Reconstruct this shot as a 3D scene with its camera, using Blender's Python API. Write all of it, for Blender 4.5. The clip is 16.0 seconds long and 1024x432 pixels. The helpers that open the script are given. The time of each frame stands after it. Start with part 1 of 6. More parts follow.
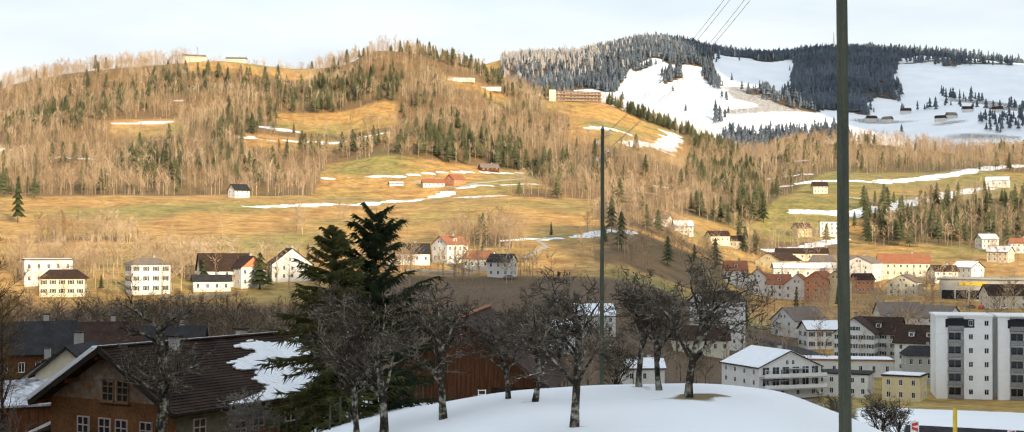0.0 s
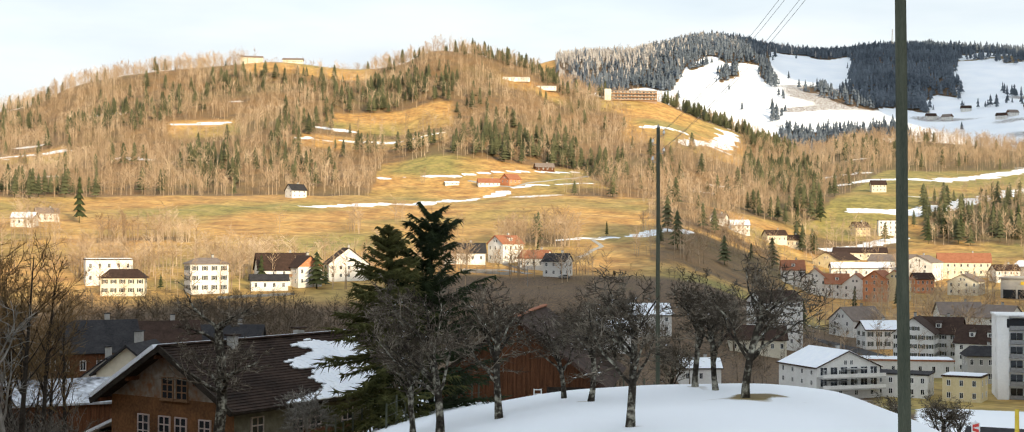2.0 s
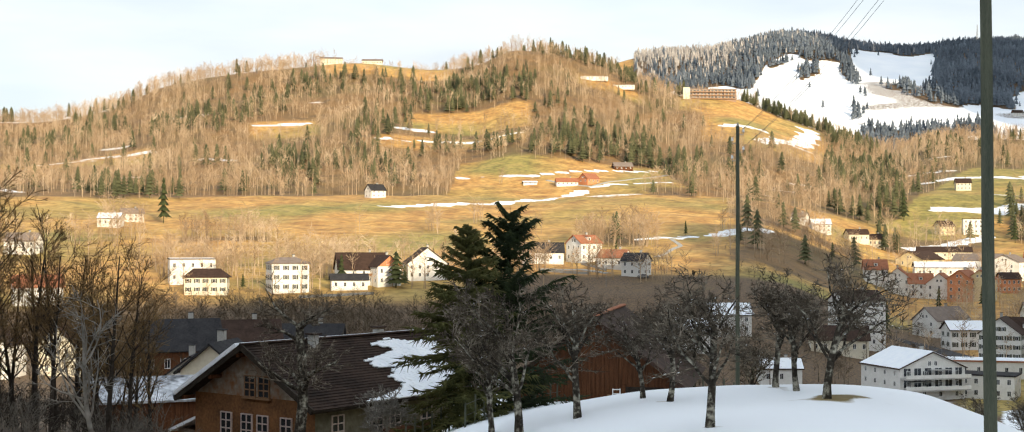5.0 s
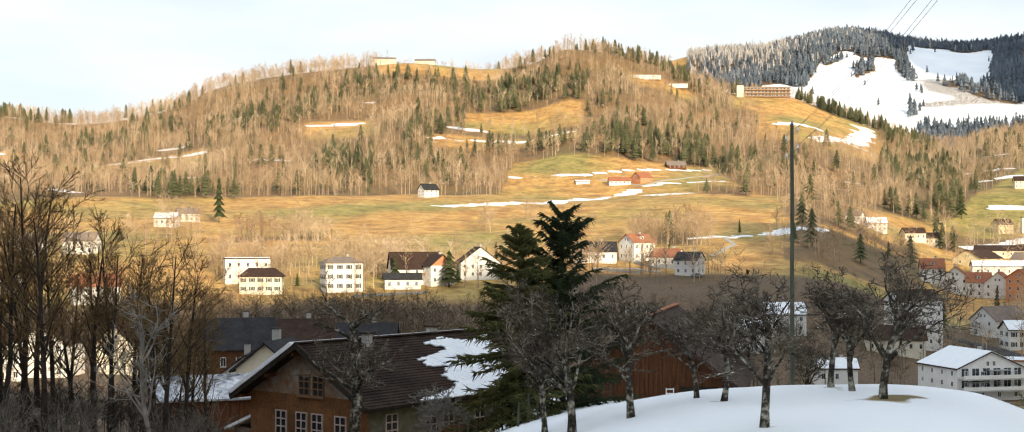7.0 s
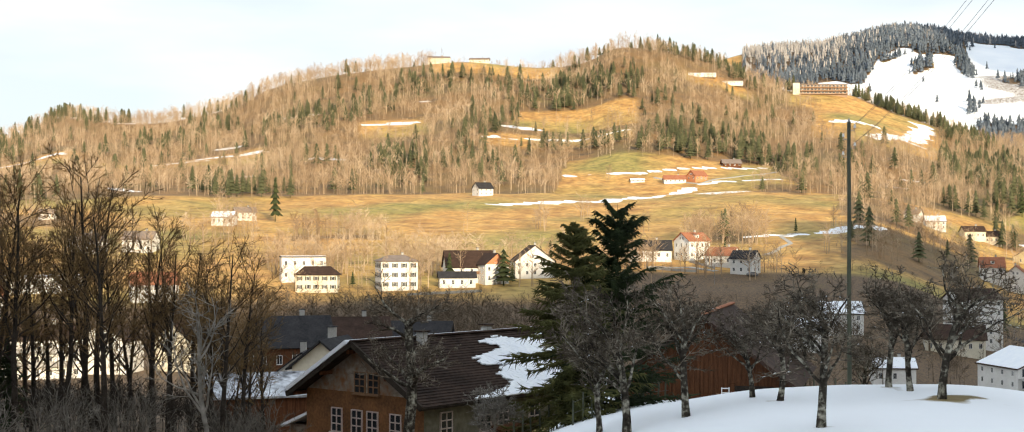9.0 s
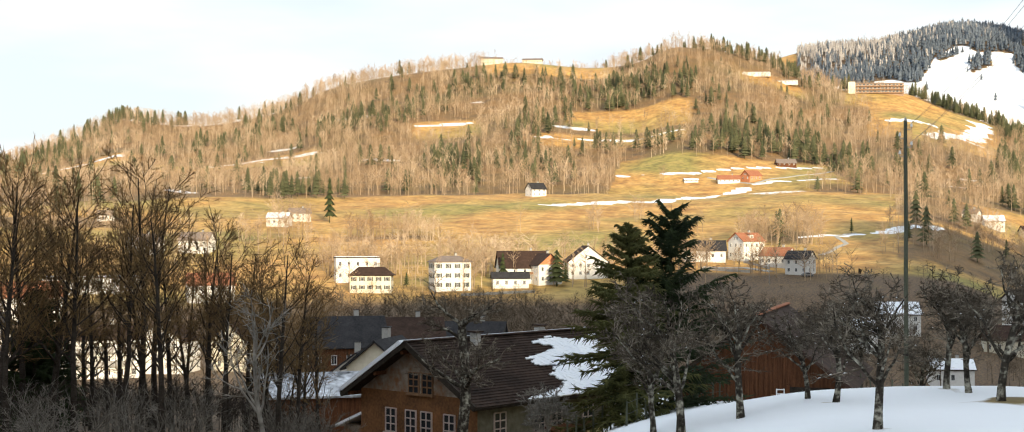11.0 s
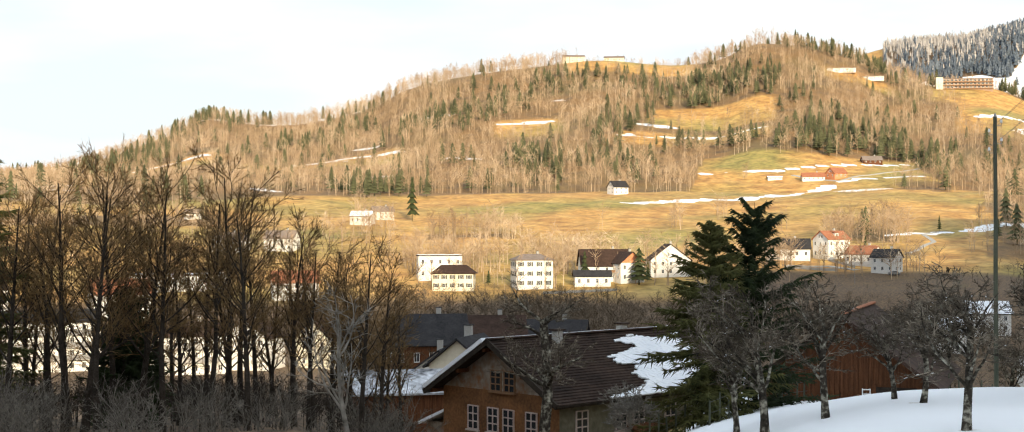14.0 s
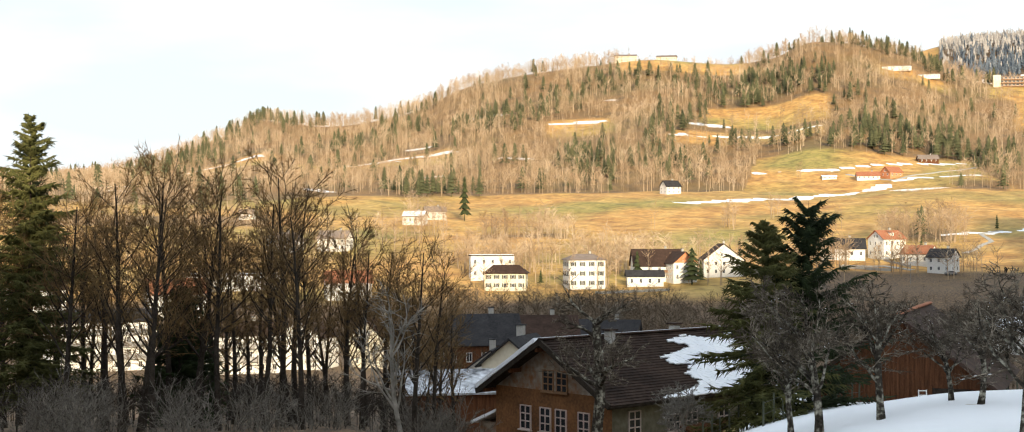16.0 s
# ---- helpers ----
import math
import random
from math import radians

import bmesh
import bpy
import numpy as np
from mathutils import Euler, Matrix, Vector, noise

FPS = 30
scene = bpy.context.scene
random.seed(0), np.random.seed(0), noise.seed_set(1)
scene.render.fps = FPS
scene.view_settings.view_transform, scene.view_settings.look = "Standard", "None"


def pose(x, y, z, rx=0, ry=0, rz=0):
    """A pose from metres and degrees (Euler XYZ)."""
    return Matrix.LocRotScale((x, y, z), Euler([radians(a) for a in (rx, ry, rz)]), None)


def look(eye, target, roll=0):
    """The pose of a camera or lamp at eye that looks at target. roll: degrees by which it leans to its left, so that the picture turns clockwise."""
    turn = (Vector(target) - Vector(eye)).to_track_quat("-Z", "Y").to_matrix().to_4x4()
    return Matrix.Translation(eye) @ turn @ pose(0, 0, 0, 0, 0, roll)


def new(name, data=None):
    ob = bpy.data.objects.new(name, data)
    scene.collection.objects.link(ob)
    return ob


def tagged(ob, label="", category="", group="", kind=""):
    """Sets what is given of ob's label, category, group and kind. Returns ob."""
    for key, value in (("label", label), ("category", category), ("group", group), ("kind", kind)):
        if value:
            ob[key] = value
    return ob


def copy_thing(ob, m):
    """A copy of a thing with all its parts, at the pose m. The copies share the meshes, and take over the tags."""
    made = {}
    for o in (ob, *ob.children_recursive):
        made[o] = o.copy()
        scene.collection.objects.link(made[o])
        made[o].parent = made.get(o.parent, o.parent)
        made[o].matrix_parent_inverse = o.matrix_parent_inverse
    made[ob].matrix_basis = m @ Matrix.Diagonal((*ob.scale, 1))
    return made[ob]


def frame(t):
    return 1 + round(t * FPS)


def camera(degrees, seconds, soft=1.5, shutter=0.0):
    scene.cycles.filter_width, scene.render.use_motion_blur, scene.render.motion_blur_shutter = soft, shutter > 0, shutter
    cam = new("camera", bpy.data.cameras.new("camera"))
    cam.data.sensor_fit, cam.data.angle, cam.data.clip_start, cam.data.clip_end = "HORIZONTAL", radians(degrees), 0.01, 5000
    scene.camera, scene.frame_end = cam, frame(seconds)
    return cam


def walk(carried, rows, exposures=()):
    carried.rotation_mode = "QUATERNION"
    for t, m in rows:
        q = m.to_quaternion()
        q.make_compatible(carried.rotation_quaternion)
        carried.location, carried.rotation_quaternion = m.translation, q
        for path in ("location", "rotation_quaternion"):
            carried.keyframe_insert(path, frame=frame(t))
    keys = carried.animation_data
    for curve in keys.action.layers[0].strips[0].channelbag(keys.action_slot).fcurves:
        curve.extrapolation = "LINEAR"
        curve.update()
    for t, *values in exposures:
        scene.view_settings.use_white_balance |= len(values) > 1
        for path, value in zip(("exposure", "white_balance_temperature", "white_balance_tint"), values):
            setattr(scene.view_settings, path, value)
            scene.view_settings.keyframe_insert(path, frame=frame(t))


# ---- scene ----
cam = camera(39.89, 16.0, soft=1.0)
EYE = (0.1, 0.1, 0.0)
ROWS = [  # seconds, yaw, pitch, roll: the camera turns where it stands
    (0.0, -0.00, 1.03, -0.21),
    (0.5, 0.56, 1.02, -0.20),
    (1.0, 1.10, 1.01, -0.19),
    (1.5, 1.66, 1.01, -0.19),
    (2.0, 2.25, 1.00, -0.16),
    (2.5, 2.73, 1.00, -0.12),
    (3.0, 3.24, 1.00, -0.11),
    (3.5, 3.79, 0.99, -0.11),
    (4.0, 4.34, 0.99, -0.11),
    (6.5, 7.04, 0.94, -0.04),
    (7.0, 7.57, 0.94, -0.02),
    (7.5, 8.09, 0.93, -0.03),
    (8.0, 8.64, 0.90, 0.00),
    (8.5, 9.20, 0.90, -0.02),
    (9.0, 9.78, 0.88, -0.02),
    (11.5, 12.48, 0.90, 0.05),
    (12.0, 13.04, 0.88, 0.03),
    (12.5, 13.61, 0.86, 0.03),
    (13.0, 14.17, 0.86, 0.06),
    (13.5, 14.74, 0.82, 0.02),
    (14.0, 15.26, 0.83, 0.06),
    (14.5, 15.74, 0.83, 0.07),
    (15.0, 16.29, 0.83, 0.08),
    (15.5, 16.84, 0.83, 0.08),
    (16.0, 17.38, 0.83, 0.11),
]
EXPOSURES = [(0.0, 0.38), (6.5, 0.42), (12.0, 0.48), (16.0, 0.52)]
walk(cam, [(t, pose(*EYE, 90 + pitch, roll, yaw)) for t, yaw, pitch, roll in ROWS], EXPOSURES)


# ---- world and sun ----
SUN_BEARING, SUN_HEIGHT = 152.0, 15.5
world = bpy.data.worlds.new("sky")
scene.world = world
world.use_nodes = True
wn, wl = world.node_tree.nodes, world.node_tree.links
wn.clear()
sky = wn.new("ShaderNodeTexSky")
sky.sky_type, sky.sun_disc = "NISHITA", False
sky.sun_elevation, sky.sun_rotation = radians(SUN_HEIGHT), radians(SUN_BEARING)
sky.air_density, sky.dust_density, sky.ozone_density = 1.0, 1.5, 1.0
w_coord = wn.new("ShaderNodeTexCoord")
w_map = wn.new("ShaderNodeMapping")
w_map.inputs["Scale"].default_value = (1.6, 1.6, 7.0)
w_noise = wn.new("ShaderNodeTexNoise")
w_noise.inputs["Scale"].default_value, w_noise.inputs["Detail"].default_value = 1.7, 6
w_noise.inputs["Roughness"].default_value = 0.55
w_ramp = wn.new("ShaderNodeValToRGB")
w_ramp.color_ramp.elements[0].position, w_ramp.color_ramp.elements[1].position = 0.3, 0.6
w_ramp.color_ramp.elements[0].color = (0.66, 0.66, 0.66, 1)
w_tone = wn.new("ShaderNodeValToRGB")
w_tone.color_ramp.elements[0].position, w_tone.color_ramp.elements[1].position = 0.38, 0.62
w_tone.color_ramp.elements[0].color, w_tone.color_ramp.elements[1].color = (5.05, 5.5, 5.85, 1), (5.95, 6.3, 6.45, 1)
w_noise2 = wn.new("ShaderNodeTexNoise")
w_noise2.inputs["Scale"].default_value, w_noise2.inputs["Detail"].default_value = 2.6, 5
w_mix = wn.new("ShaderNodeMix")
w_mix.data_type = "RGBA"
w_bg, w_out = wn.new("ShaderNodeBackground"), wn.new("ShaderNodeOutputWorld")
w_bg.inputs["Strength"].default_value = 0.13
wl.new(w_coord.outputs["Generated"], w_map.inputs["Vector"])
wl.new(w_map.outputs[0], w_noise.inputs["Vector"])
wl.new(w_map.outputs[0], w_noise2.inputs["Vector"])
wl.new(w_noise.outputs[0], w_ramp.inputs[0])
wl.new(w_noise2.outputs[0], w_tone.inputs[0])
w_sep, w_low, w_fac = wn.new("ShaderNodeSeparateXYZ"), wn.new("ShaderNodeMapRange"), wn.new("ShaderNodeMath")
w_low.inputs[1].default_value, w_low.inputs[2].default_value = 0.25, 0.75
w_low.inputs[3].default_value, w_low.inputs[4].default_value = 1.0, 0.6
w_fac.operation = "MULTIPLY"
wl.new(w_coord.outputs["Generated"], w_sep.inputs[0])
wl.new(w_sep.outputs["Z"], w_low.inputs[0])
wl.new(w_ramp.outputs[0], w_fac.inputs[0])
wl.new(w_low.outputs[0], w_fac.inputs[1])
wl.new(w_fac.outputs[0], w_mix.inputs[0])
wl.new(sky.outputs[0], w_mix.inputs[6])
w_up, w_over = wn.new("ShaderNodeMapRange"), wn.new("ShaderNodeVectorMath")  # cloud is brighter overhead than low down
w_up.inputs[1].default_value, w_up.inputs[2].default_value = 0.25, 0.9
w_up.inputs[3].default_value, w_up.inputs[4].default_value = 1.0, 1.5
w_over.operation = "SCALE"
wl.new(w_sep.outputs["Z"], w_up.inputs[0])
wl.new(w_tone.outputs[0], w_over.inputs[0])
wl.new(w_up.outputs[0], w_over.inputs["Scale"])
wl.new(w_over.outputs[0], w_mix.inputs[7])
wl.new(w_mix.outputs[2], w_bg.inputs["Color"])
wl.new(w_bg.outputs[0], w_out.inputs["Surface"])

sun = new("sun", bpy.data.lights.new("sun", "SUN"))
sun.data.energy, sun.data.angle, sun.data.color = 5.0, radians(0.6), (1.0, 0.82, 0.56)
sb, sh = radians(SUN_BEARING), radians(SUN_HEIGHT)
sun.matrix_world = look((900 * math.sin(sb) * math.cos(sh), 900 * math.cos(sb) * math.cos(sh), 900 * math.sin(sh)), (0, 0, 0))


# ---- materials ----
def mat(name, a, b, rough=0.8, size=1.0, fine=None, bump=0.3, metal=0.0, c=None, per_piece=0.0, depth=0.02, stretch=(1, 1, 1)):
    """A surface that wanders between two colours at a coarse and a fine scale (metres), with fine relief."""
    m = bpy.data.materials.new(name)
    m.use_nodes = True
    n, l = m.node_tree.nodes, m.node_tree.links
    p = n["Principled BSDF"]
    geo = n.new("ShaderNodeNewGeometry")
    mp = n.new("ShaderNodeMapping")
    mp.inputs["Scale"].default_value = stretch
    l.new(geo.outputs["Position"], mp.inputs["Vector"])
    n1, n2 = n.new("ShaderNodeTexNoise"), n.new("ShaderNodeTexNoise")
    n1.inputs["Scale"].default_value, n1.inputs["Detail"].default_value = 1.0 / size, 3
    n2.inputs["Scale"].default_value, n2.inputs["Detail"].default_value = 1.0 / (fine or size * 0.12), 4
    for t in (n1, n2):
        l.new(mp.outputs[0], t.inputs["Vector"])
    mix = n.new("ShaderNodeMath")
    mix.operation = "MULTIPLY_ADD"
    mix.inputs[1].default_value = 0.5
    l.new(n1.outputs[0], mix.inputs[0])
    half = n.new("ShaderNodeMath")
    half.operation = "MULTIPLY"
    half.inputs[1].default_value = 0.5
    l.new(n2.outputs[0], half.inputs[0])
    l.new(half.outputs[0], mix.inputs[2])
    last = mix.outputs[0]
    if per_piece:
        info = n.new("ShaderNodeObjectInfo")
        add = n.new("ShaderNodeMath")
        add.operation = "MULTIPLY_ADD"
        add.inputs[1].default_value, add.inputs[2].default_value = per_piece, -per_piece / 2
        l.new(info.outputs["Random"], add.inputs[0])
        s = n.new("ShaderNodeMath")
        l.new(last, s.inputs[0])
        l.new(add.outputs[0], s.inputs[1])
        last = s.outputs[0]
    ramp = n.new("ShaderNodeValToRGB")
    e = ramp.color_ramp.elements
    e[0].position, e[1].position = 0.34, 0.66
    e[0].color, e[1].color = (*a, 1), (*b, 1)
    if c:
        x = e.new(0.5)
        x.color = (*c, 1)
    l.new(last, ramp.inputs[0])
    l.new(ramp.outputs[0], p.inputs["Base Color"])
    p.inputs["Roughness"].default_value, p.inputs["Metallic"].default_value = rough, metal
    p.inputs["Specular IOR Level"].default_value = 0.12 if rough >= 0.8 else 0.4
    if bump:
        bp = n.new("ShaderNodeBump")
        bp.inputs["Strength"].default_value, bp.inputs["Distance"].default_value = bump, depth
        l.new(n2.outputs[0], bp.inputs["Height"])
        l.new(bp.outputs[0], p.inputs["Normal"])
    return m


def ground_material():
    """Dry winter grass, greener hay, leaf litter (also painting valley shade) and snow, laid by the attribute 'cover'
    (snow, green, litter).
    """
    m = bpy.data.materials.new("land")
    m.use_nodes = True
    n, l = m.node_tree.nodes, m.node_tree.links
    p = n["Principled BSDF"]
    p.inputs["Roughness"].default_value = 0.9
    at = n.new("ShaderNodeAttribute")
    at.attribute_name = "cover"
    sep = n.new("ShaderNodeSeparateColor")
    l.new(at.outputs["Color"], sep.inputs[0])
    geo = n.new("ShaderNodeNewGeometry")

    def tex(scale, detail=5):
        t = n.new("ShaderNodeTexNoise")
        t.inputs["Scale"].default_value, t.inputs["Detail"].default_value = scale, detail
        l.new(geo.outputs["Position"], t.inputs["Vector"])
        return t.outputs[0]

    def ramp(src, stops):
        r = n.new("ShaderNodeValToRGB")
        e = r.color_ramp.elements
        e[0].position, e[0].color = stops[0][0], (*stops[0][1], 1)
        e[1].position, e[1].color = stops[-1][0], (*stops[-1][1], 1)
        for pos, col in stops[1:-1]:
            e.new(pos).color = (*col, 1)
        l.new(src, r.inputs[0])
        return r.outputs[0]

    def blend(fac, x, y):
        q = n.new("ShaderNodeMix")
        q.data_type = "RGBA"
        l.new(fac, q.inputs[0])
        l.new(x, q.inputs[6])
        l.new(y, q.inputs[7])
        return q.outputs[2]

    def jagged(src, noise_out, amount, low, high):
        q = n.new("ShaderNodeMath")
        q.operation = "MULTIPLY_ADD"
        q.inputs[1].default_value = amount
        l.new(noise_out, q.inputs[0])
        l.new(src, q.inputs[2])
        s = n.new("ShaderNodeMapRange")
        s.inputs[1].default_value, s.inputs[2].default_value = low + amount / 2, high + amount / 2
        l.new(q.outputs[0], s.inputs[0])
        return s.outputs[0]

    mid, fine, big = tex(0.09), tex(1.7, 3), tex(0.022, 4)
    ochre = ramp(mid, [(0.3, (0.3, 0.15, 0.042)), (0.5, (0.45, 0.25, 0.07)), (0.72, (0.55, 0.345, 0.11))])
    green = ramp(mid, [(0.3, (0.16, 0.14, 0.035)), (0.5, (0.26, 0.215, 0.055)), (0.72, (0.36, 0.27, 0.08))])
    litter = ramp(fine, [(0.3, (0.045, 0.03, 0.016)), (0.55, (0.135, 0.083, 0.042)), (0.75, (0.25, 0.155, 0.072))])
    snow = ramp(big, [(0.3, (0.8, 0.84, 0.89)), (0.7, (0.9, 0.92, 0.94))])
    col = blend(jagged(sep.outputs[1], big, 0.9, 0.3, 0.7), ochre, green)
    tuft = ramp(tex(0.3, 9), [(0.32, (0.72, 0.7, 0.68)), (0.5, (1.04, 1.04, 1.04)), (0.68, (1.32, 1.3, 1.25))])
    worn = n.new("ShaderNodeMix")
    worn.data_type, worn.blend_type = "RGBA", "MULTIPLY"
    worn.inputs[0].default_value = 1.0
    l.new(col, worn.inputs[6])
    l.new(tuft, worn.inputs[7])
    col = worn.outputs[2]
    col = blend(jagged(sep.outputs[2], mid, 0.5, 0.3, 0.7), col, litter)
    col = blend(jagged(sep.outputs[0], tex(0.42, 9), 0.5, 0.42, 0.58), col, snow)
    l.new(col, p.inputs["Base Color"])
    bp = n.new("ShaderNodeBump")
    bp.inputs["Strength"].default_value, bp.inputs["Distance"].default_value = 0.35, 0.12
    l.new(tex(0.8, 6), bp.inputs["Height"])
    l.new(bp.outputs[0], p.inputs["Normal"])
    return m


def glass_material(name="window_glass", tint=(0.02, 0.024, 0.03)):
    m = bpy.data.materials.new(name)
    m.use_nodes = True
    p = m.node_tree.nodes["Principled BSDF"]
    p.inputs["Base Color"].default_value = (*tint, 1)
    p.inputs["Roughness"].default_value = 0.08
    return m


LAND = ground_material()
GLASS = glass_material()
SNOW = mat("snow", (0.74, 0.78, 0.84), (0.85, 0.87, 0.89), 0.75, 1.5, bump=0.3, depth=0.05)
# whiter than white_render, standing for light the shaded block does not get
BRIGHT_WHITE = mat("brightened_white_render", (0.74, 0.74, 0.73), (0.84, 0.84, 0.83), 0.8, 3.0, bump=0.05)
WHITE = mat("white_render", (0.62, 0.605, 0.57), (0.77, 0.76, 0.73), 0.85, 3.0, bump=0.1)
CREAM = mat("cream_render", (0.6, 0.55, 0.43), (0.73, 0.68, 0.55), 0.85, 3.0, bump=0.1)
YELLOW = mat("yellow_render", (0.58, 0.48, 0.27), (0.7, 0.6, 0.38), 0.85, 3.0, bump=0.1)
ORANGE = mat("orange_render", (0.5, 0.2, 0.1), (0.6, 0.27, 0.14), 0.85, 3.0, bump=0.1)
GREY = mat("grey_render", (0.36, 0.36, 0.35), (0.47, 0.46, 0.44), 0.85, 2.0, bump=0.15)
BROWN_ROOF = mat("brown_tiles", (0.028, 0.018, 0.014), (0.07, 0.042, 0.031), 0.8, 1.2, 0.25, 0.5)
RED_ROOF = mat("red_tiles", (0.26, 0.1, 0.055), (0.38, 0.165, 0.09), 0.8, 1.5, 0.25, 0.5)
DARK_ROOF = mat("slate_roof", (0.02, 0.02, 0.022), (0.052, 0.05, 0.052), 0.85, 1.5, 0.25, 0.4)
GREY_ROOF = mat("grey_tiles", (0.16, 0.13, 0.11), (0.25, 0.2, 0.17), 0.8, 1.5, 0.25, 0.4)
TIMBER = mat("weathered_timber", (0.045, 0.02, 0.01), (0.17, 0.07, 0.032), 0.85, 0.6, 0.05, 0.5, stretch=(6, 6, 0.4))
WOOD = mat("brown_wood", (0.16, 0.085, 0.04), (0.27, 0.15, 0.075), 0.75, 0.5, 0.06, 0.3)
POLE_WOOD = mat("grey_green_pole_wood", (0.05, 0.058, 0.042), (0.115, 0.12, 0.085), 0.9, 0.5, 0.035, 0.7, stretch=(4, 4, 0.35))
SHUTTER = mat("green_shutter_paint", (0.05, 0.055, 0.04), (0.085, 0.09, 0.065), 0.6, 0.5, bump=0.1)
BARK = mat("dark_bark", (0.014, 0.011, 0.009), (0.06, 0.048, 0.037), 0.95, 0.35, 0.05, 0.8)
LICHEN = mat("lichen_bark", (0.012, 0.01, 0.008), (0.42, 0.4, 0.32), 0.95, 0.4, 0.12, 0.8, c=(0.05, 0.042, 0.032))
TWIG = mat("twigs", (0.022, 0.017, 0.013), (0.36, 0.31, 0.24), 0.9, 0.6, 0.14, 0, c=(0.1, 0.081, 0.06))
PALE_TWIG = mat("pale_twigs", (0.1, 0.09, 0.075), (0.34, 0.315, 0.275), 0.9, 0.6, 0.2, 0)
SHRUB_TWIG = mat("shrub_twigs", (0.02, 0.016, 0.012), (0.26, 0.23, 0.19), 0.9, 0.5, 0.12, 0)
# the warm brown holds some of the low sun on the crowns
GROVE_TWIG = mat("grove_twigs", (0.05, 0.033, 0.017), (0.24, 0.15, 0.062), 0.9, 1.2, 0.3, 0)
# darker than winter_wood: shade of the bank put into the colour
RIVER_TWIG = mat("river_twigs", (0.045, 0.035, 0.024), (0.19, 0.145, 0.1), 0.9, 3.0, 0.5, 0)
GARDEN_CONIFER = mat("garden_conifer", (0.018, 0.027, 0.012), (0.075, 0.085, 0.034), 0.9, 3, 0.6, 0)
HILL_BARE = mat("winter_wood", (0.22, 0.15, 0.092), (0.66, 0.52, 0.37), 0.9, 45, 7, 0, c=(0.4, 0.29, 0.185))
# hill spruces, lightened to put some haze into their colour
HILL_CONIFER = mat("hill_conifer", (0.046, 0.054, 0.028), (0.15, 0.15, 0.075), 0.9, 30, 4, 0)
# far spruces lightened and blued: distance haze put into their colour
FAR_CONIFER = mat("hazed_conifer", (0.05, 0.066, 0.084), (0.17, 0.2, 0.235), 0.9, 90, 12, 0)
FROST_CONIFER = mat("frosted_wood", (0.26, 0.245, 0.235), (0.56, 0.52, 0.48), 0.9, 120, 14, 0)
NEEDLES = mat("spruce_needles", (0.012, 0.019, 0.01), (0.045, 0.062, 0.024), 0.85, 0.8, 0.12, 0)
# olive needles, with the light on the boughs put into the colour
LIT_NEEDLES = mat("lit_olive_needles", (0.034, 0.042, 0.015), (0.15, 0.145, 0.05), 0.85, 0.8, 0.12, 0)
PATCHY_SNOW = mat("patchy_roof_snow", (0.04, 0.04, 0.045), (0.74, 0.77, 0.82), 0.8, 2.6, 0.5, 0.3)
METAL = mat("dull_metal", (0.2, 0.2, 0.2), (0.32, 0.32, 0.32), 0.5, 0.4, bump=0, metal=0.8)
WIRE = mat("dark_wire", (0.05, 0.05, 0.05), (0.09, 0.09, 0.09), 0.6, 1, bump=0)
CONCRETE = mat("concrete", (0.32, 0.31, 0.29), (0.45, 0.44, 0.41), 0.9, 1.5, 0.1, 0.2)
ASPHALT = mat("asphalt", (0.05, 0.05, 0.052), (0.085, 0.085, 0.09), 0.85, 2, 0.1, 0.3)
WHITE_PAINT = mat("white_paint", (0.68, 0.68, 0.66), (0.8, 0.8, 0.78), 0.5, 1, bump=0)
RED_PAINT = mat("red_paint", (0.55, 0.03, 0.02), (0.65, 0.06, 0.04), 0.5, 1, bump=0)
YELLOW_PAINT = mat("yellow_paint", (0.62, 0.42, 0.03), (0.75, 0.55, 0.06), 0.5, 1, bump=0)


# ---- mesh helpers ----
def triangles(f):
    return f if f.shape[1] == 3 else np.concatenate([f[:, [0, 1, 2]], f[:, [0, 2, 3]]])


def mesh_of(name, v, f, mats, mi=None, smooth=False):
    """A mesh from vertex rows and faces of equal length (or a list of faces)."""
    me = bpy.data.meshes.new(name)
    v = np.asarray(v, np.float32)
    if isinstance(f, np.ndarray):
        k = f.shape[1]
        me.vertices.add(len(v))
        me.vertices.foreach_set("co", v.ravel())
        me.loops.add(f.size)
        me.loops.foreach_set("vertex_index", f.astype(np.int32).ravel())
        me.polygons.add(len(f))
        me.polygons.foreach_set("loop_start", np.arange(0, f.size, k, dtype=np.int32))
        me.polygons.foreach_set("loop_total", np.full(len(f), k, np.int32))
        me.update(calc_edges=True)
    else:
        me.from_pydata([tuple(map(float, p)) for p in v], [], f)
    for m in mats if isinstance(mats, (list, tuple)) else [mats]:
        me.materials.append(m)
    if mi is not None:
        me.polygons.foreach_set("material_index", np.asarray(mi, np.int32))
    if smooth:
        me.polygons.foreach_set("use_smooth", np.ones(len(me.polygons), bool))
    me.validate()
    return me


def under(ob, parent, label=""):
    ob.parent = parent
    if label:
        ob["label"] = label
    return ob


BOX_F = [(0, 3, 2, 1), (4, 5, 6, 7), (0, 1, 5, 4), (1, 2, 6, 5), (2, 3, 7, 6), (3, 0, 4, 7)]


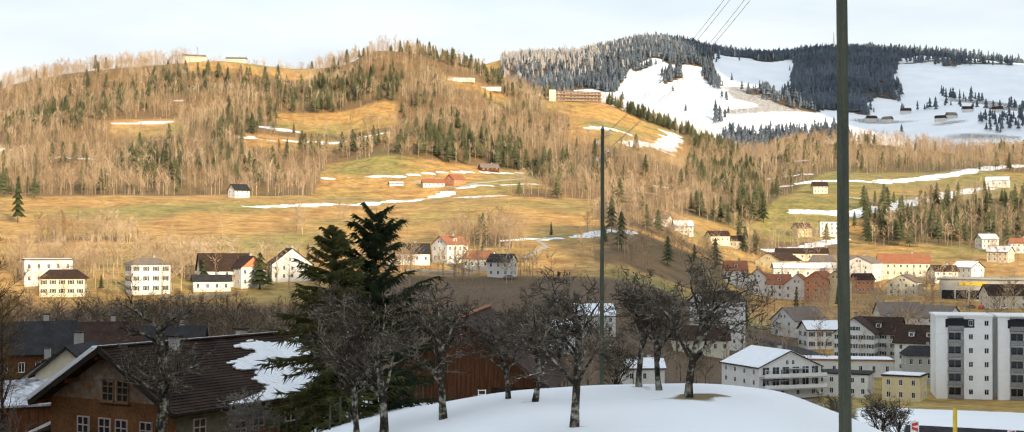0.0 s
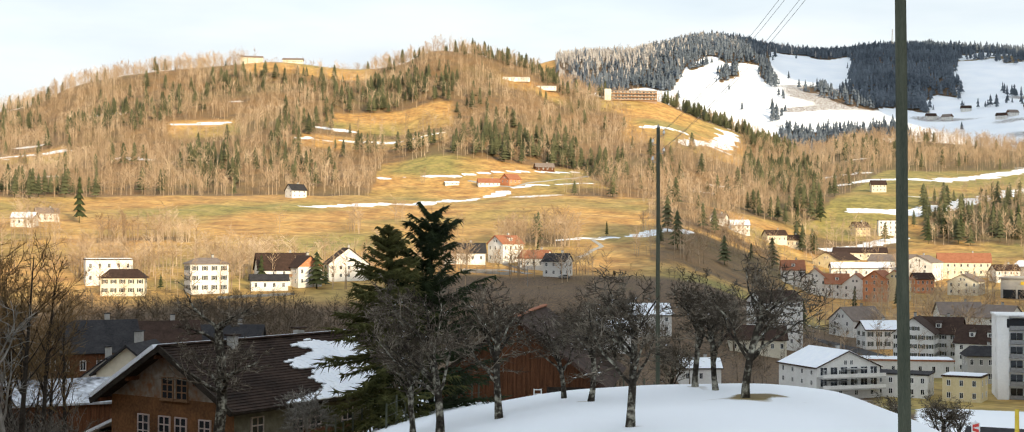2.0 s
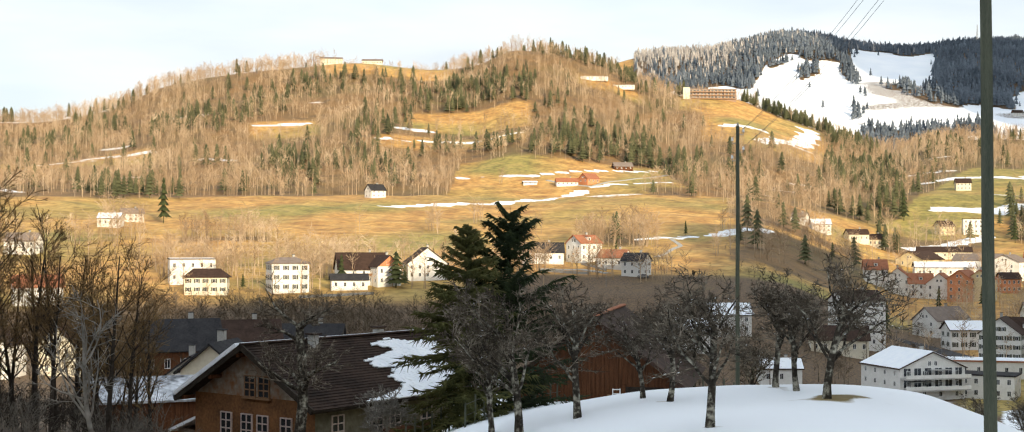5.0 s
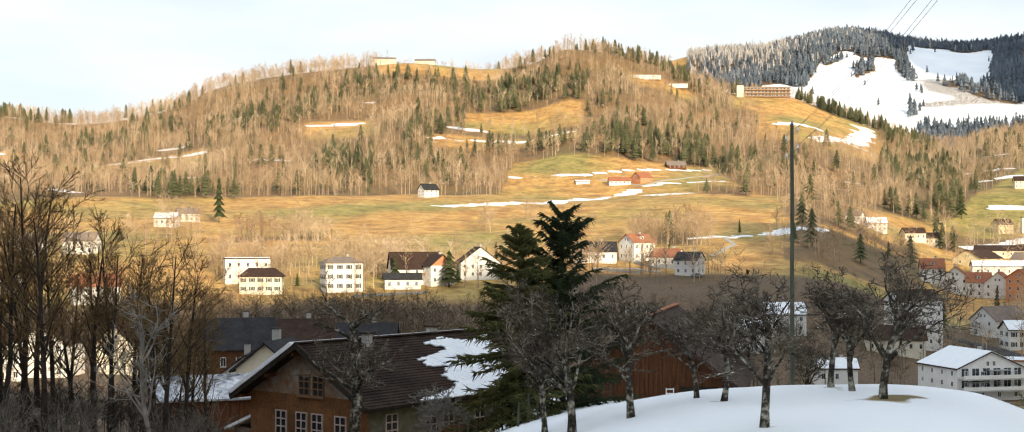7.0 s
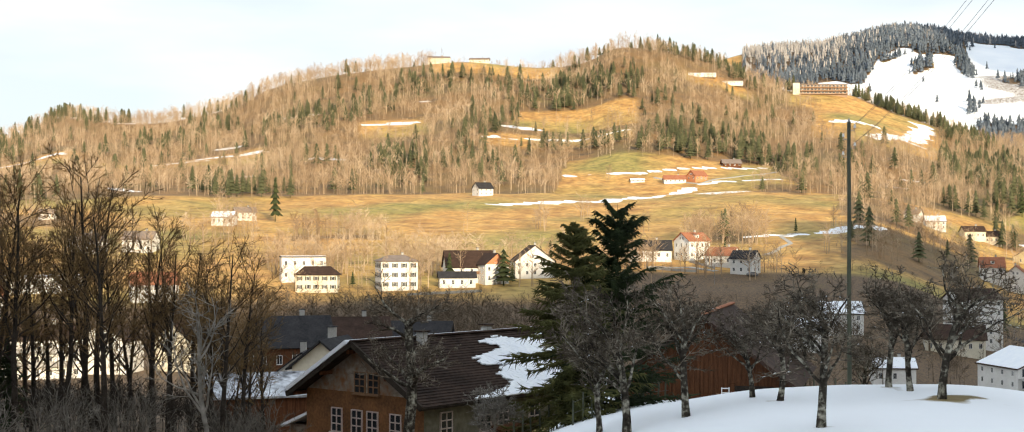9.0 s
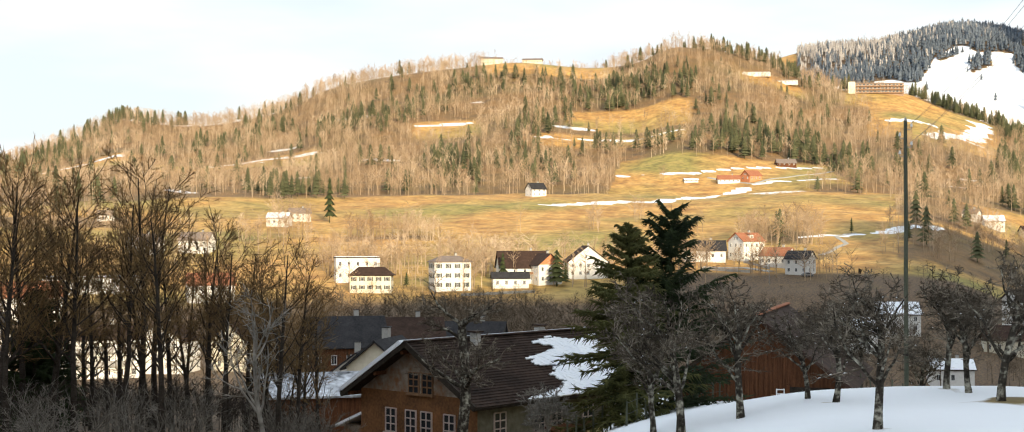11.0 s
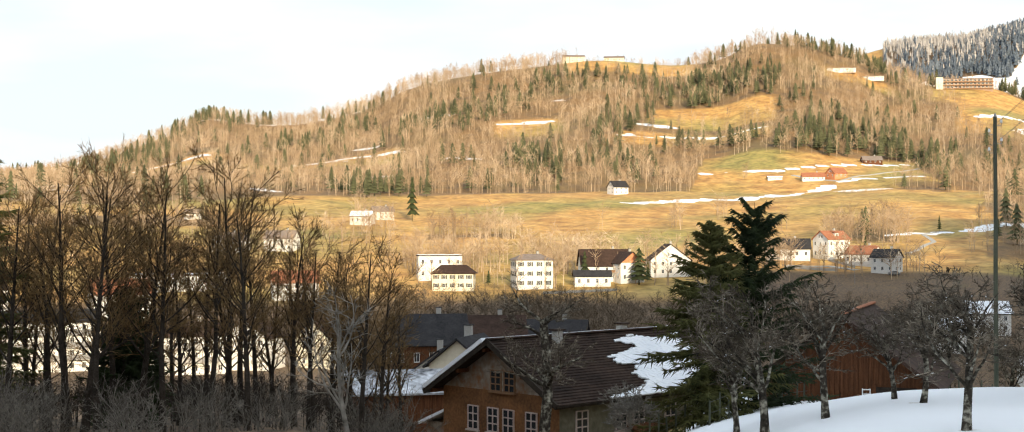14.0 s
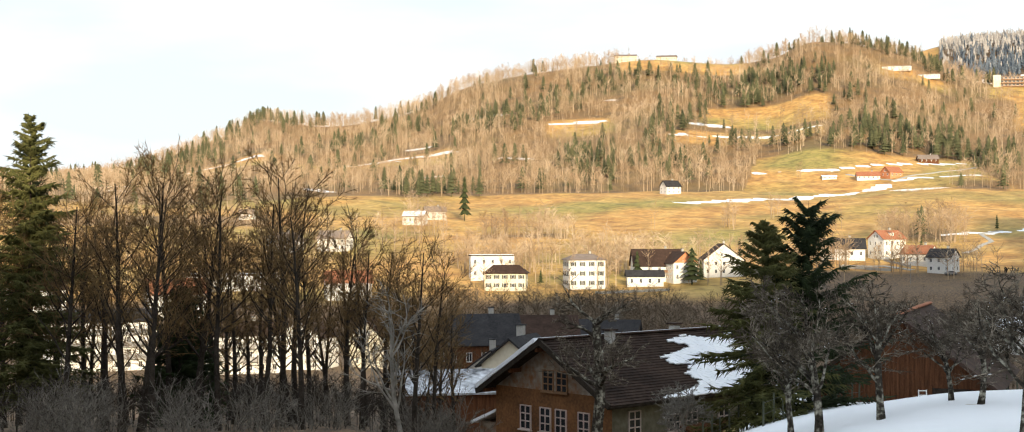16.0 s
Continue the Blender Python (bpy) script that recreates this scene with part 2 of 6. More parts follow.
def boxes(items):
    """Vertices and faces of boxes, each (x0, y0, z0, x1, y1, z1)."""
    v, f = [], []
    for x0, y0, z0, x1, y1, z1 in items:
        o = len(v)
        v += [(x0, y0, z0), (x1, y0, z0), (x1, y1, z0), (x0, y1, z0), (x0, y0, z1), (x1, y0, z1), (x1, y1, z1), (x0, y1, z1)]
        f += [tuple(i + o for i in q) for q in BOX_F]
    return v, f


def box_part(name, items, material, parent=None, label="", bevel=0.0):
    v, f = boxes(items)
    me = mesh_of(name, v, f, material)
    if bevel:
        bm = bmesh.new()
        bm.from_mesh(me)
        bmesh.ops.bevel(bm, geom=bm.edges[:], offset=bevel, segments=1, affect="EDGES")
        bm.to_mesh(me)
        bm.free()
    return under(new(name, me), parent, label)


def slab(name, quad, thick, material, parent=None, label=""):
    """A board with the four corners given as its top face."""
    q = [Vector(p) for p in quad]
    nrm = (q[1] - q[0]).cross(q[3] - q[0]).normalized()
    v = [p - nrm * thick for p in q] + q
    return under(new(name, mesh_of(name, v, BOX_F, material)), parent, label)


def tubes(segs, sides=4):
    """Open tapered tubes along segments (p0, p1, r0, r1) as arrays of shape (n, 8)."""
    s = np.asarray(segs, float).reshape(-1, 8)
    p0, p1, r0, r1 = s[:, :3], s[:, 3:6], s[:, 6], s[:, 7]
    d = p1 - p0
    d /= np.linalg.norm(d, axis=1, keepdims=True) + 1e-9
    up = np.where(np.abs(d[:, 2:3]) > 0.9, [[1.0, 0, 0]], [[0, 0, 1.0]])
    u = np.cross(d, up)
    u /= np.linalg.norm(u, axis=1, keepdims=True) + 1e-9
    w = np.cross(d, u)
    a = np.arange(sides) * 2 * np.pi / sides
    ring = u[:, None] * np.cos(a)[None, :, None] + w[:, None] * np.sin(a)[None, :, None]
    v = np.concatenate([p0[:, None] + ring * r0[:, None, None], p1[:, None] + ring * r1[:, None, None]], 1)
    base = (np.arange(len(s)) * 2 * sides)[:, None]
    i = np.arange(sides)
    j = (i + 1) % sides
    f = np.stack([base + i, base + j, base + sides + j, base + sides + i], 2).reshape(-1, 4)
    return v.reshape(-1, 3), f


def needles(segs):
    """Three-sided spikes along segments (p0, p1, r0, r1), pointed at p1."""
    v, _ = tubes(segs, 3)
    v = v.reshape(-1, 6, 3)
    v = np.concatenate([v[:, :3], v[:, 3:].mean(1, keepdims=True)], 1)
    o = (np.arange(len(v)) * 4)[:, None, None]
    return v.reshape(-1, 3), (o + np.array([[0, 1, 3], [1, 2, 3], [2, 0, 3]])[None]).reshape(-1, 3)


def spot(b, r, dz=0.0):
    """The place on the ground at a bearing and distance."""
    x, y = r * math.sin(radians(b)), r * math.cos(radians(b))
    return Vector((x, y, float(ground(x, y)) + dz))


# ---- the lie of the land: bearings in degrees from north (y), distances in metres, heights from the eye ----
def curve(xs, ys, x):
    """Smooth curve through the stations (xs, ys)."""
    xs, ys, x = np.asarray(xs, float), np.asarray(ys, float), np.asarray(x, float)
    x = np.clip(x, xs[0], xs[-1])
    i = np.clip(np.searchsorted(xs, x) - 1, 0, len(xs) - 2)
    d = np.diff(ys) / np.diff(xs)
    m = np.empty_like(ys)
    m[0], m[-1] = d[0], d[-1]
    m[1:-1] = np.where(d[1:] * d[:-1] > 0, 2 * d[1:] * d[:-1] / np.where(d[1:] + d[:-1] == 0, 1, d[1:] + d[:-1]), 0)
    h = xs[i + 1] - xs[i]
    t = (x - xs[i]) / h
    return ((1 + 2 * t) * (1 - t) ** 2 * ys[i] + t * (1 - t) ** 2 * h * m[i]
            + t * t * (3 - 2 * t) * ys[i + 1] + t * t * (t - 1) * h * m[i + 1])


def ease(a, b, x):
    t = np.clip((np.asarray(x, float) - a) / (b - a), 0, 1)
    return t * t * (3 - 2 * t)


def wobble(x, y, size, seed):
    """Gentle sums of waves, about -1 to 1."""
    rng = np.random.RandomState(seed)
    total = 0
    for k in range(5):
        a, p, q = rng.uniform(0, 6.28, 3)
        f = 6.28 / (size * rng.uniform(0.6, 1.5))
        total = total + np.sin((x * np.cos(a) + y * np.sin(a)) * f + p + 1.2 * np.sin((x * np.sin(a) - y * np.cos(a)) * f * 0.6 + q))
    return total / 3


def ground(x, y):
    x, y = np.asarray(x, float), np.asarray(y, float)
    r, b = np.hypot(x, y), np.degrees(np.arctan2(x, y))
    # the meadow knoll in front of the camera and the slope down to the river
    crest = curve([-60, -24, -20, -11, -8, -6.4, -3.8, 0.4, 3.7, 7.8, 10.4, 12.9, 15.6, 20, 60],
                  [-6.6, -6.8, -7.4, -7.4, -7.0, -6.7, -5.9, -5.27, -5.1, -4.95, -5.12, -5.8, -6.7, -8.0, -8.8], b)
    below = curve([-60, -24, -19, -11, -6, 2, 6, 12, 60], [-9, -9.4, -12, -11.6, -8.4, -8.2, -9.6, -12, -13], b)
    floor = -28.5 - 8 * ease(-11, 0, b)
    near = np.where(r < 50, curve([0, 18, 36, 50], [0, 0.62, 0.97, 1], r) * (crest + 1.7) - 1.7,
                    np.where(r < 75, crest + (below - crest) * ease(38, 75, r) * ((r - 50) / 25).clip(0, 1) ** 0.35,
                             below + (floor - below) * curve([75, 120, 200, 280, 340], [0, 0.3, 0.7, 0.97, 1], r)))
    # the foot of the hill and the town's side valley
    left = floor + (curve([340, 400, 460], [0, 0.32, 1], r) * (-18 - floor)) + curve([460, 560, 700, 880, 1400], [0, 11, 27, 45, 46], r)
    right = curve([340, 450, 650, 800, 1000, 1400], [-36.5, -34, -22, -6, 20, 28], r)
    side = ease(3.5, 11, b)
    z = np.where(r < 340, near, left * (1 - side) + right * side)
    # the wooded hill
    top = curve([-60, -40, -33, -29, -27.4, -25, -21, -19.6, -17, -14, -11.7, -9, -7, -5.2, -4, -1.5, -0.5, 1.5, 3.1, 5.7, 7.5, 9.3, 12, 18, 24, 60],
                [0.05, 0.1, 0.24, 0.48, 0.61, 0.56, 0.69, 0.815, 0.93, 0.985, 1.02, 0.99, 1.01, 1.11, 1.1, 0.99, 0.9, 0.81, 0.79, 0.63, 0.5, 0.4, 0.47, 0.4, 0.38, 0.2], b)
    rise = curve([880, 1000, 1150, 1300, 1450, 1550, 1750, 2100], [0, 0.17, 0.42, 0.72, 1, 1, 0.5, 0.1], r)
    hill = z + 148 * top * rise + wobble(x, y, 160, 3) * 2.2 * ease(600, 1000, r) + wobble(x, y, 34, 13) * 0.55 * ease(470, 560, r) * (1 - ease(900, 1000, r))
    # the snowy mountain behind
    far = curve([-60, -33, -27, -25, -22.5, -10, 0, 2, 5.7, 8.3, 11, 16, 20, 30, 60],
                [60, 90, 180, 240, 170, 230, 372, 394, 415, 402, 392, 386, 352, 300, 200], b)
    lift = curve([1700, 2100, 2500, 3000, 3400, 4900], [0, 0.42, 0.68, 1, 0.85, 0.3], r)
    peak = far * lift + wobble(x, y, 420, 5) * 14 * ease(1800, 2400, r)
    front = np.where(r > 1600, np.logaddexp(hill / 8, peak / 8) * 8, hill)
    # added, unseen hillside at the camera's back, its rim shaped to shade the valley
    rim = curve([-180, -60, 60, 80, 86, 99, 105, 111, 117, 127, 134, 143, 148, 150.5, 152, 156, 180], [106, 100, 70, 100, 140, 170, 182, 187, 195, 189, 189, 163, 124, 109, 103, 101, 102], b)
    back = rim * curve([0, 40, 120, 330, 430, 700, 4900], [0, 0.045, 0.28, 1, 0.64, 0.5, 0.5], r) - 1.7 + wobble(x, y, 60, 8) * 3 * ease(150, 300, r)
    # an extra unseen hump to shade the town and its slope
    back = back + 120 * (1 - ease(0.25, 1.0, np.hypot((x - 440) / 125, (y + 20) / 110)))
    turn = ease(55, 86, np.abs(b))
    # an added peak, out of sight to the east, set to shade the mountain
    shading_peak = 1150 * (1 - ease(0.0, 1.0, np.hypot((x - 1490) / 640, (y - 1000) / 620))) * ease(26, 33, b)
    return front * (1 - turn) + back * turn + shading_peak


# ---- the ground ----
STRIPS = [  # snow lying along tracks and banks: bearing, distance, bearing, distance, half width
    (-0.23, 621, 2.55, 639, 4), (2.55, 639, 4.8, 681, 7), (-10.5, 767, -5.9, 798, 6), (-5.9, 798, -2.5, 895, 8),
    (-2.2, 909, 0.95, 929, 3.4), (-8.0, 949, -4.3, 950, 3.4), (-4.3, 955, 0.55, 1009, 3.4), (11.4, 939, 13.9, 939, 8),
    (13.9, 939, 18.3, 1057, 14), (11.0, 1090, 14.7, 1111, 9), (14.7, 1111, 20.0, 1300, 13), (10.4, 802, 13.2, 860, 8),
    (4.7, 1200, 6.2, 1276, 10), (6.2, 1276, 6.5, 1375, 12), (2.8, 1237, 4.6, 1260, 6), (-32, 1135, -27.4, 1140, 6),
    (-23.8, 1100, -19.9, 1091, 8), (-15.6, 1168, -13.5, 1174, 6), (-24.6, 1090, -22, 1075, 5), (-10.9, 1098, -5.2, 1109, 4),
]


def sector_of(b, r, b0, b1, r0, r1):
    return ease(b0 - 1, b0 + 1, b) * (1 - ease(b1 - 1, b1 + 1, b)) * ease(r0 - 10, r0 + 10, r) * (1 - ease(r1 - 10, r1 + 10, r))


def cover_of(x, y, z):
    r, b = np.hypot(x, y), np.degrees(np.arctan2(x, y))
    snow = np.zeros_like(r)
    # the knoll and the gardens below it
    snow = np.maximum(snow, ease(-9, -7.4, b) * (1 - ease(17, 24, b)) * (1 - ease(66, 80, r)))
    snow = np.maximum(snow, 0.75 * ease(-7, -5.5, b) * (1 - ease(3, 5, b)) * ease(60, 66, r) * (1 - ease(80, 88, r)))
    snow = np.maximum(snow, ease(13, 14.5, b) * ease(200, 215, r) * (1 - ease(318, 326, r)))
    snow = np.maximum(snow, (0.52 + 0.16 * wobble(x, y, 14, 21)) * ease(95, 120, r) * (1 - ease(300, 400, r)) * (1 - ease(12, 14, b)) * ease(-12, -6, b))
    snow = np.maximum(snow, (1 - ease(30, 40, r + 4 * wobble(x, y, 18, 71))))
    snow = np.maximum(snow, (0.5 + 0.2 * wobble(x, y, 30, 72)) * ease(24, 40, np.abs(b)) * ease(40, 60, np.abs(b)) * (1 - ease(700, 900, r)))
    # patches that thaw last
    patch = wobble(x / 2.2, y, 60, 31)
    snow = np.maximum(snow, 0.6 * ease(0.9, 1.15, patch) * ease(760, 900, r) * (1 - ease(1280, 1340, r)))
    # the mountain
    alp = ease(1780, 1900, r) * ease(-1, 0.5, b)
    # thawed patches, widened to stand for the shade on the snow
    bare = 0.85 * ease(-0.1, 0.6, wobble(x / 2.5, y, 130, 12)) * ease(2000, 2080, r) * (1 - ease(2450, 2700, r)) * ease(6, 9, b)
    forest = mountain_wood(b, r, x, y)
    snow = np.maximum(snow, alp * (1 - 0.62 * bare) * (1 - 0.9 * ease(0.35, 0.8, forest)))
    snow = np.maximum(snow, ease(2300, 2500, r) * (1 - ease(-22, -18, b)))
    snow = snow * (1 - 0.9 * ease(0.35, 0.8, forest) * ease(2480, 2560, r))
    for b0, r0, b1, r1, half in STRIPS:
        x0, y0, x1, y1 = r0 * math.sin(radians(b0)), r0 * math.cos(radians(b0)), r1 * math.sin(radians(b1)), r1 * math.cos(radians(b1))
        dx, dy = x1 - x0, y1 - y0
        t = np.clip(((x - x0) * dx + (y - y0) * dy) / (dx * dx + dy * dy), 0, 1)
        off = np.hypot(x - x0 - t * dx, y - y0 - t * dy)
        w = half * (0.75 + 0.35 * wobble(x, y, 25, 7))
        snow = np.maximum(snow, 1 - ease(0.7, 1.3, off / np.maximum(w, 0.5)))
    # thawed turf under the big fruit tree and round the trunks
    for tb, tr, size in ((7.24, 45.0, 1.9), (7.9, 46.0, 1.2), (5.2, 49.0, 0.6), (6.04, 48.0, 0.6), (2.7, 39.0, 0.5), (1.03, 46.0, 0.5)):
        d = np.hypot(x - tr * math.sin(radians(tb)), (y - tr * math.cos(radians(tb))) * 0.8)
        snow = snow * (1 - 0.45 * (1 - ease(0.3, 1.0, d / (1.3 * size) + 0.3 * wobble(x, y, 1.6, 61))))
    green = 0.42 + 0.25 * wobble(x, y, 120, 40) + 0.35 * ease(6, 10, b) * ease(800, 900, r)
    green = np.where(r < 420, 0.62, green)
    # wood floor litter, and dark litter painting the shade of the valley floor
    litter = wood_density(b, r) * 0.6 + 0.8 * (1 - ease(425, 475, r - 60 * ease(3, 6, b))) * ease(95, 130, r) + 0.72 * sector_of(b, r, -6, 9, 430, 512)
    litter = np.maximum(litter, np.maximum(np.maximum(bare, forest), 0.5 * (1 - ease(60, 70, r))))
    litter = litter * (1 - 0.8 * ease(11.5, 13, b) * (1 - ease(440, 520, r)) * ease(300, 320, r))
    litter = np.maximum(litter, 0.85 * (1 - ease(-11, -9, b)) * (1 - ease(120, 200, r)))
    return np.clip(np.stack([snow, green, litter, np.ones_like(r)], -1), 0, 1)


def wood_density(b, r):
    """Where the hill is wooded (0 to 1)."""
    b, r = np.asarray(b, float), np.asarray(r, float)
    low = curve([-60, -34, -27, -22, -19, -16, -12, -9, -8, -7.4, 0.6, 1.0, 2.0, 3.2, 5, 7, 9.5, 11.5, 13, 20, 60],
                [760, 760, 780, 800, 820, 830, 842, 858, 880, 1005, 1005, 960, 880, 850, 830, 850, 880, 1050, 1180, 1210, 1210], b)
    d = ease(-12, 18, r - low - 8 * wobble(b * 15, r, 60, 2)) * (1 - ease(1600, 1680, r))

    def clear(b0, b1, r0, r1):
        return ease(b0 - 0.35, b0 + 0.35, b) * (1 - ease(b1 - 0.35, b1 + 0.35, b)) * ease(r0 - 10, r0 + 10, r) * (1 - ease(r1 - 10, r1 + 10, r))

    for b0, b1, r0, r1 in GROVES:
        d = np.maximum(d, ease(b0 - 0.3, b0 + 0.3, b + 0.3 * wobble(b * 15, r, 30, 6)) * (1 - ease(b1 - 0.3, b1 + 0.3, b)) * ease(r0 - 8, r0 + 8, r + 9 * wobble(b * 15, r, 25, 16)) * (1 - ease(r1 - 8, r1 + 8, r)))
    for field in CLEARINGS:
        d = d * (1 - clear(*field))
    return d


GROVES = [  # smaller woods on the meadows: bearings from, to, distances from, to
    (14, 23, 835, 985), (9.2, 13.2, 770, 850), (3.2, 6.6, 720, 840), (-2.7, 0.2, 598, 650), (-18.6, -15.0, 610, 634), (-0.2, 2.2, 850, 905),
    (4.5, 8.6, 700, 735), (-36, -27, 660, 720), (3.4, 8.7, 548, 690),
]
CLEARINGS = [  # open fields in the wood: bearings from, to, distances from, to
    (-9.6, -4.8, 1140, 1215), (2.4, 7.0, 1170, 1400), (-12.9, -10.4, 1385, 1500),
    (1.4, 4.0, 1330, 1470), (-26, -19.8, 1045, 1108), (-10.8, -5, 1075, 1112), (-33, -27, 1085, 1150),
    (-15.8, -13.4, 1125, 1182), (-2.6, -0.3, 1322, 1350), (-12.9, -8.0, 1368, 1500),
]


MOUNTAIN_STANDS = [  # the mountain's forests: bearings from, to, distances from, to; how dense
    ((-0.5, 4.7, 2510, 3140), 1.0), ((4.4, 8.2, 2645, 3140), 1.0), ((6.0, 6.9, 2520, 2610), 0.9), ((7.7, 8.1, 2490, 2680), 1.0),
    ((8.2, 11.2, 2830, 3140), 0.9), ((11.3, 14.2, 2300, 3140), 1.0), ((14.0, 15.3, 2420, 3140), 1.0), ((15.2, 24, 2840, 3140), 0.8), ((15.2, 19.5, 2730, 2790), 0.55),
    ((8.6, 12.2, 1950, 2085), 1.0), ((12.0, 13.2, 2050, 2120), 0.9), ((9.6, 10.3, 2340, 2390), 0.8), ((10.2, 10.6, 2300, 2370), 0.8),
    ((10.8, 11.4, 2280, 2420), 0.9), ((13.2, 14.2, 1990, 2060), 0.4), ((14, 24, 1900, 1990), 0.5), ((15.6, 20, 2290, 2330), 0.25),
    ((17.0, 18.2, 2380, 2440), 0.35), ((18.5, 24, 2100, 2200), 0.3), ((8.3, 8.75, 2230, 2320), 0.4), ((7.9, 8.3, 2380, 2480), 0.4), ((8.0, 8.5, 2130, 2200), 0.4),
]


def mountain_wood(b, r, x, y):
    """Where the mountain is wooded (0 to 1)."""
    d = np.zeros_like(r)
    rr = r + 30 * wobble(x, y, 120, 17)
    b = b + 0.22 * wobble(x, y, 260, 19) + 0.1 * wobble(x, y, 70, 29)
    for (b0, b1, r0, r1), amount in MOUNTAIN_STANDS:
        d = np.maximum(d, amount * ease(b0 - 0.2, b0 + 0.2, b) * (1 - ease(b1 - 0.2, b1 + 0.2, b)) * ease(r0 - 12, r0 + 12, rr) * (1 - ease(r1 - 12, r1 + 12, rr)))
    return d


def build_ground():
    az = np.concatenate([np.arange(-180, -46, 4.0), np.arange(-46, 30, 0.2), np.arange(30, 180, 4.0)])
    rad = np.concatenate([[0.02], np.arange(0.5, 30, 1.5), np.arange(30, 90, 1.0), np.arange(90, 340, 5.0), np.arange(340, 1560, 6),
                          np.arange(1560, 2000, 22), np.arange(2000, 3300, 12), np.arange(3300, 4901, 100)])
    A, R = np.meshgrid(np.radians(az), rad)
    x, y = R * np.sin(A), R * np.cos(A)
    z = ground(x, y)
    z = z + 0.05 * wobble(x, y, 7, 51) * (1 - ease(60, 120, R)) * ease(25, 40, R)
    n, m = len(rad), len(az)
    i, j = np.meshgrid(np.arange(n - 1), np.arange(m), indexing="ij")
    k = (j + 1) % m
    f = np.stack([i * m + j, i * m + k, (i + 1) * m + k, (i + 1) * m + j], -1).reshape(-1, 4)[:, ::-1]
    me = mesh_of("ground", np.stack([x, y, z], -1).reshape(-1, 3), np.ascontiguousarray(f), LAND, smooth=True)
    at = me.attributes.new("cover", "FLOAT_COLOR", "POINT")
    at.data.foreach_set("color", cover_of(x, y, z).reshape(-1, 4).astype(np.float32).ravel())
    tagged(new("ground", me), "winter valley floor and hillsides of dry grass, leaf litter and snow", "ground", kind="structure")


build_ground()


# ---- woods ----
def bare_template(rng, needles=17):
    """A leafless tree one unit tall: a trunk and spiky limbs with twigs."""
    v, f = [], []

    def spike(p, q, w):
        p, q = np.array(p), np.array(q)
        o = len(v)
        d = q - p
        u = np.cross(d, [0.3, 0.2, 1.0])
        u = u / (np.linalg.norm(u) + 1e-9) * w
        t = np.cross(d, u)
        t = t / (np.linalg.norm(t) + 1e-9) * w
        v.extend([p + u, p - 0.5 * u + 0.87 * t, p - 0.5 * u - 0.87 * t, q])
        f.extend([(o, o + 1, o + 3), (o + 1, o + 2, o + 3), (o + 2, o, o + 3)])

    def thin(p, q, w):
        o = len(v)
        u = np.cross(q - p, rng.normal(0, 1, 3))
        u = u / (np.linalg.norm(u) + 1e-9) * w
        v.extend([p + u, p - u, q])
        f.append((o, o + 1, o + 2))

    lean = rng.uniform(-0.03, 0.03, 2)
    spike((0, 0, -0.03), (lean[0], lean[1], 1.0), 0.0125)
    for k in range(needles):
        h = rng.uniform(0.25, 0.93) ** 0.85
        a = rng.uniform(0, 6.28)
        ln = (0.31 * (1.05 - 0.6 * abs(h - 0.45)) * rng.uniform(0.6, 1.2))
        up = rng.uniform(0.7, 1.9)
        s = np.array([lean[0] * h, lean[1] * h, h])
        e = s + np.array([math.cos(a), math.sin(a), up]) * ln / math.hypot(1, up)
        thin(s, e, 0.0058)
        for q in range(2):
            c = s + (e - s) * rng.uniform(0.35, 0.8)
            g = e - s + rng.uniform(-1, 1, 3) * ln * 0.7
            thin(c, c + g * rng.uniform(0.4, 0.75), 0.0048)
    return np.array(v), np.array(f)


def conifer_template(rng, tiers=8, points=8):
    """A spruce one unit tall: stacked ragged skirts."""
    v, f = [], []
    for k in range(tiers):
        t = k / tiers
        top, r = 0.14 + 0.88 * (t + 1.35 / tiers), 0.17 * (1 - t) ** 0.85 + 0.012
        low = 0.12 + 0.88 * t
        o = len(v)
        v.append((0, 0, min(top, 1.0)))
        for i in range(points * 2):
            a = i * math.pi / points + k * 0.7
            q = r * (rng.uniform(0.8, 1.15) if i % 2 == 0 else rng.uniform(0.45, 0.6))
            v.append((q * math.cos(a), q * math.sin(a), low + (0.0 if i % 2 == 0 else 0.035) + rng.uniform(-0.012, 0.012)))
        for i in range(points * 2):
            f.append((o, o + 1 + i, o + 1 + (i + 1) % (points * 2)))
    o = len(v)
    for a in (0, 2.1, 4.2):
        v.append((0.014 * math.cos(a), 0.014 * math.sin(a), -0.03))
    v.append((0, 0, 0.5))
    f += [(o, o + 1, o + 3), (o + 1, o + 2, o + 3), (o + 2, o, o + 3)]
    return np.array(v), np.array(f)


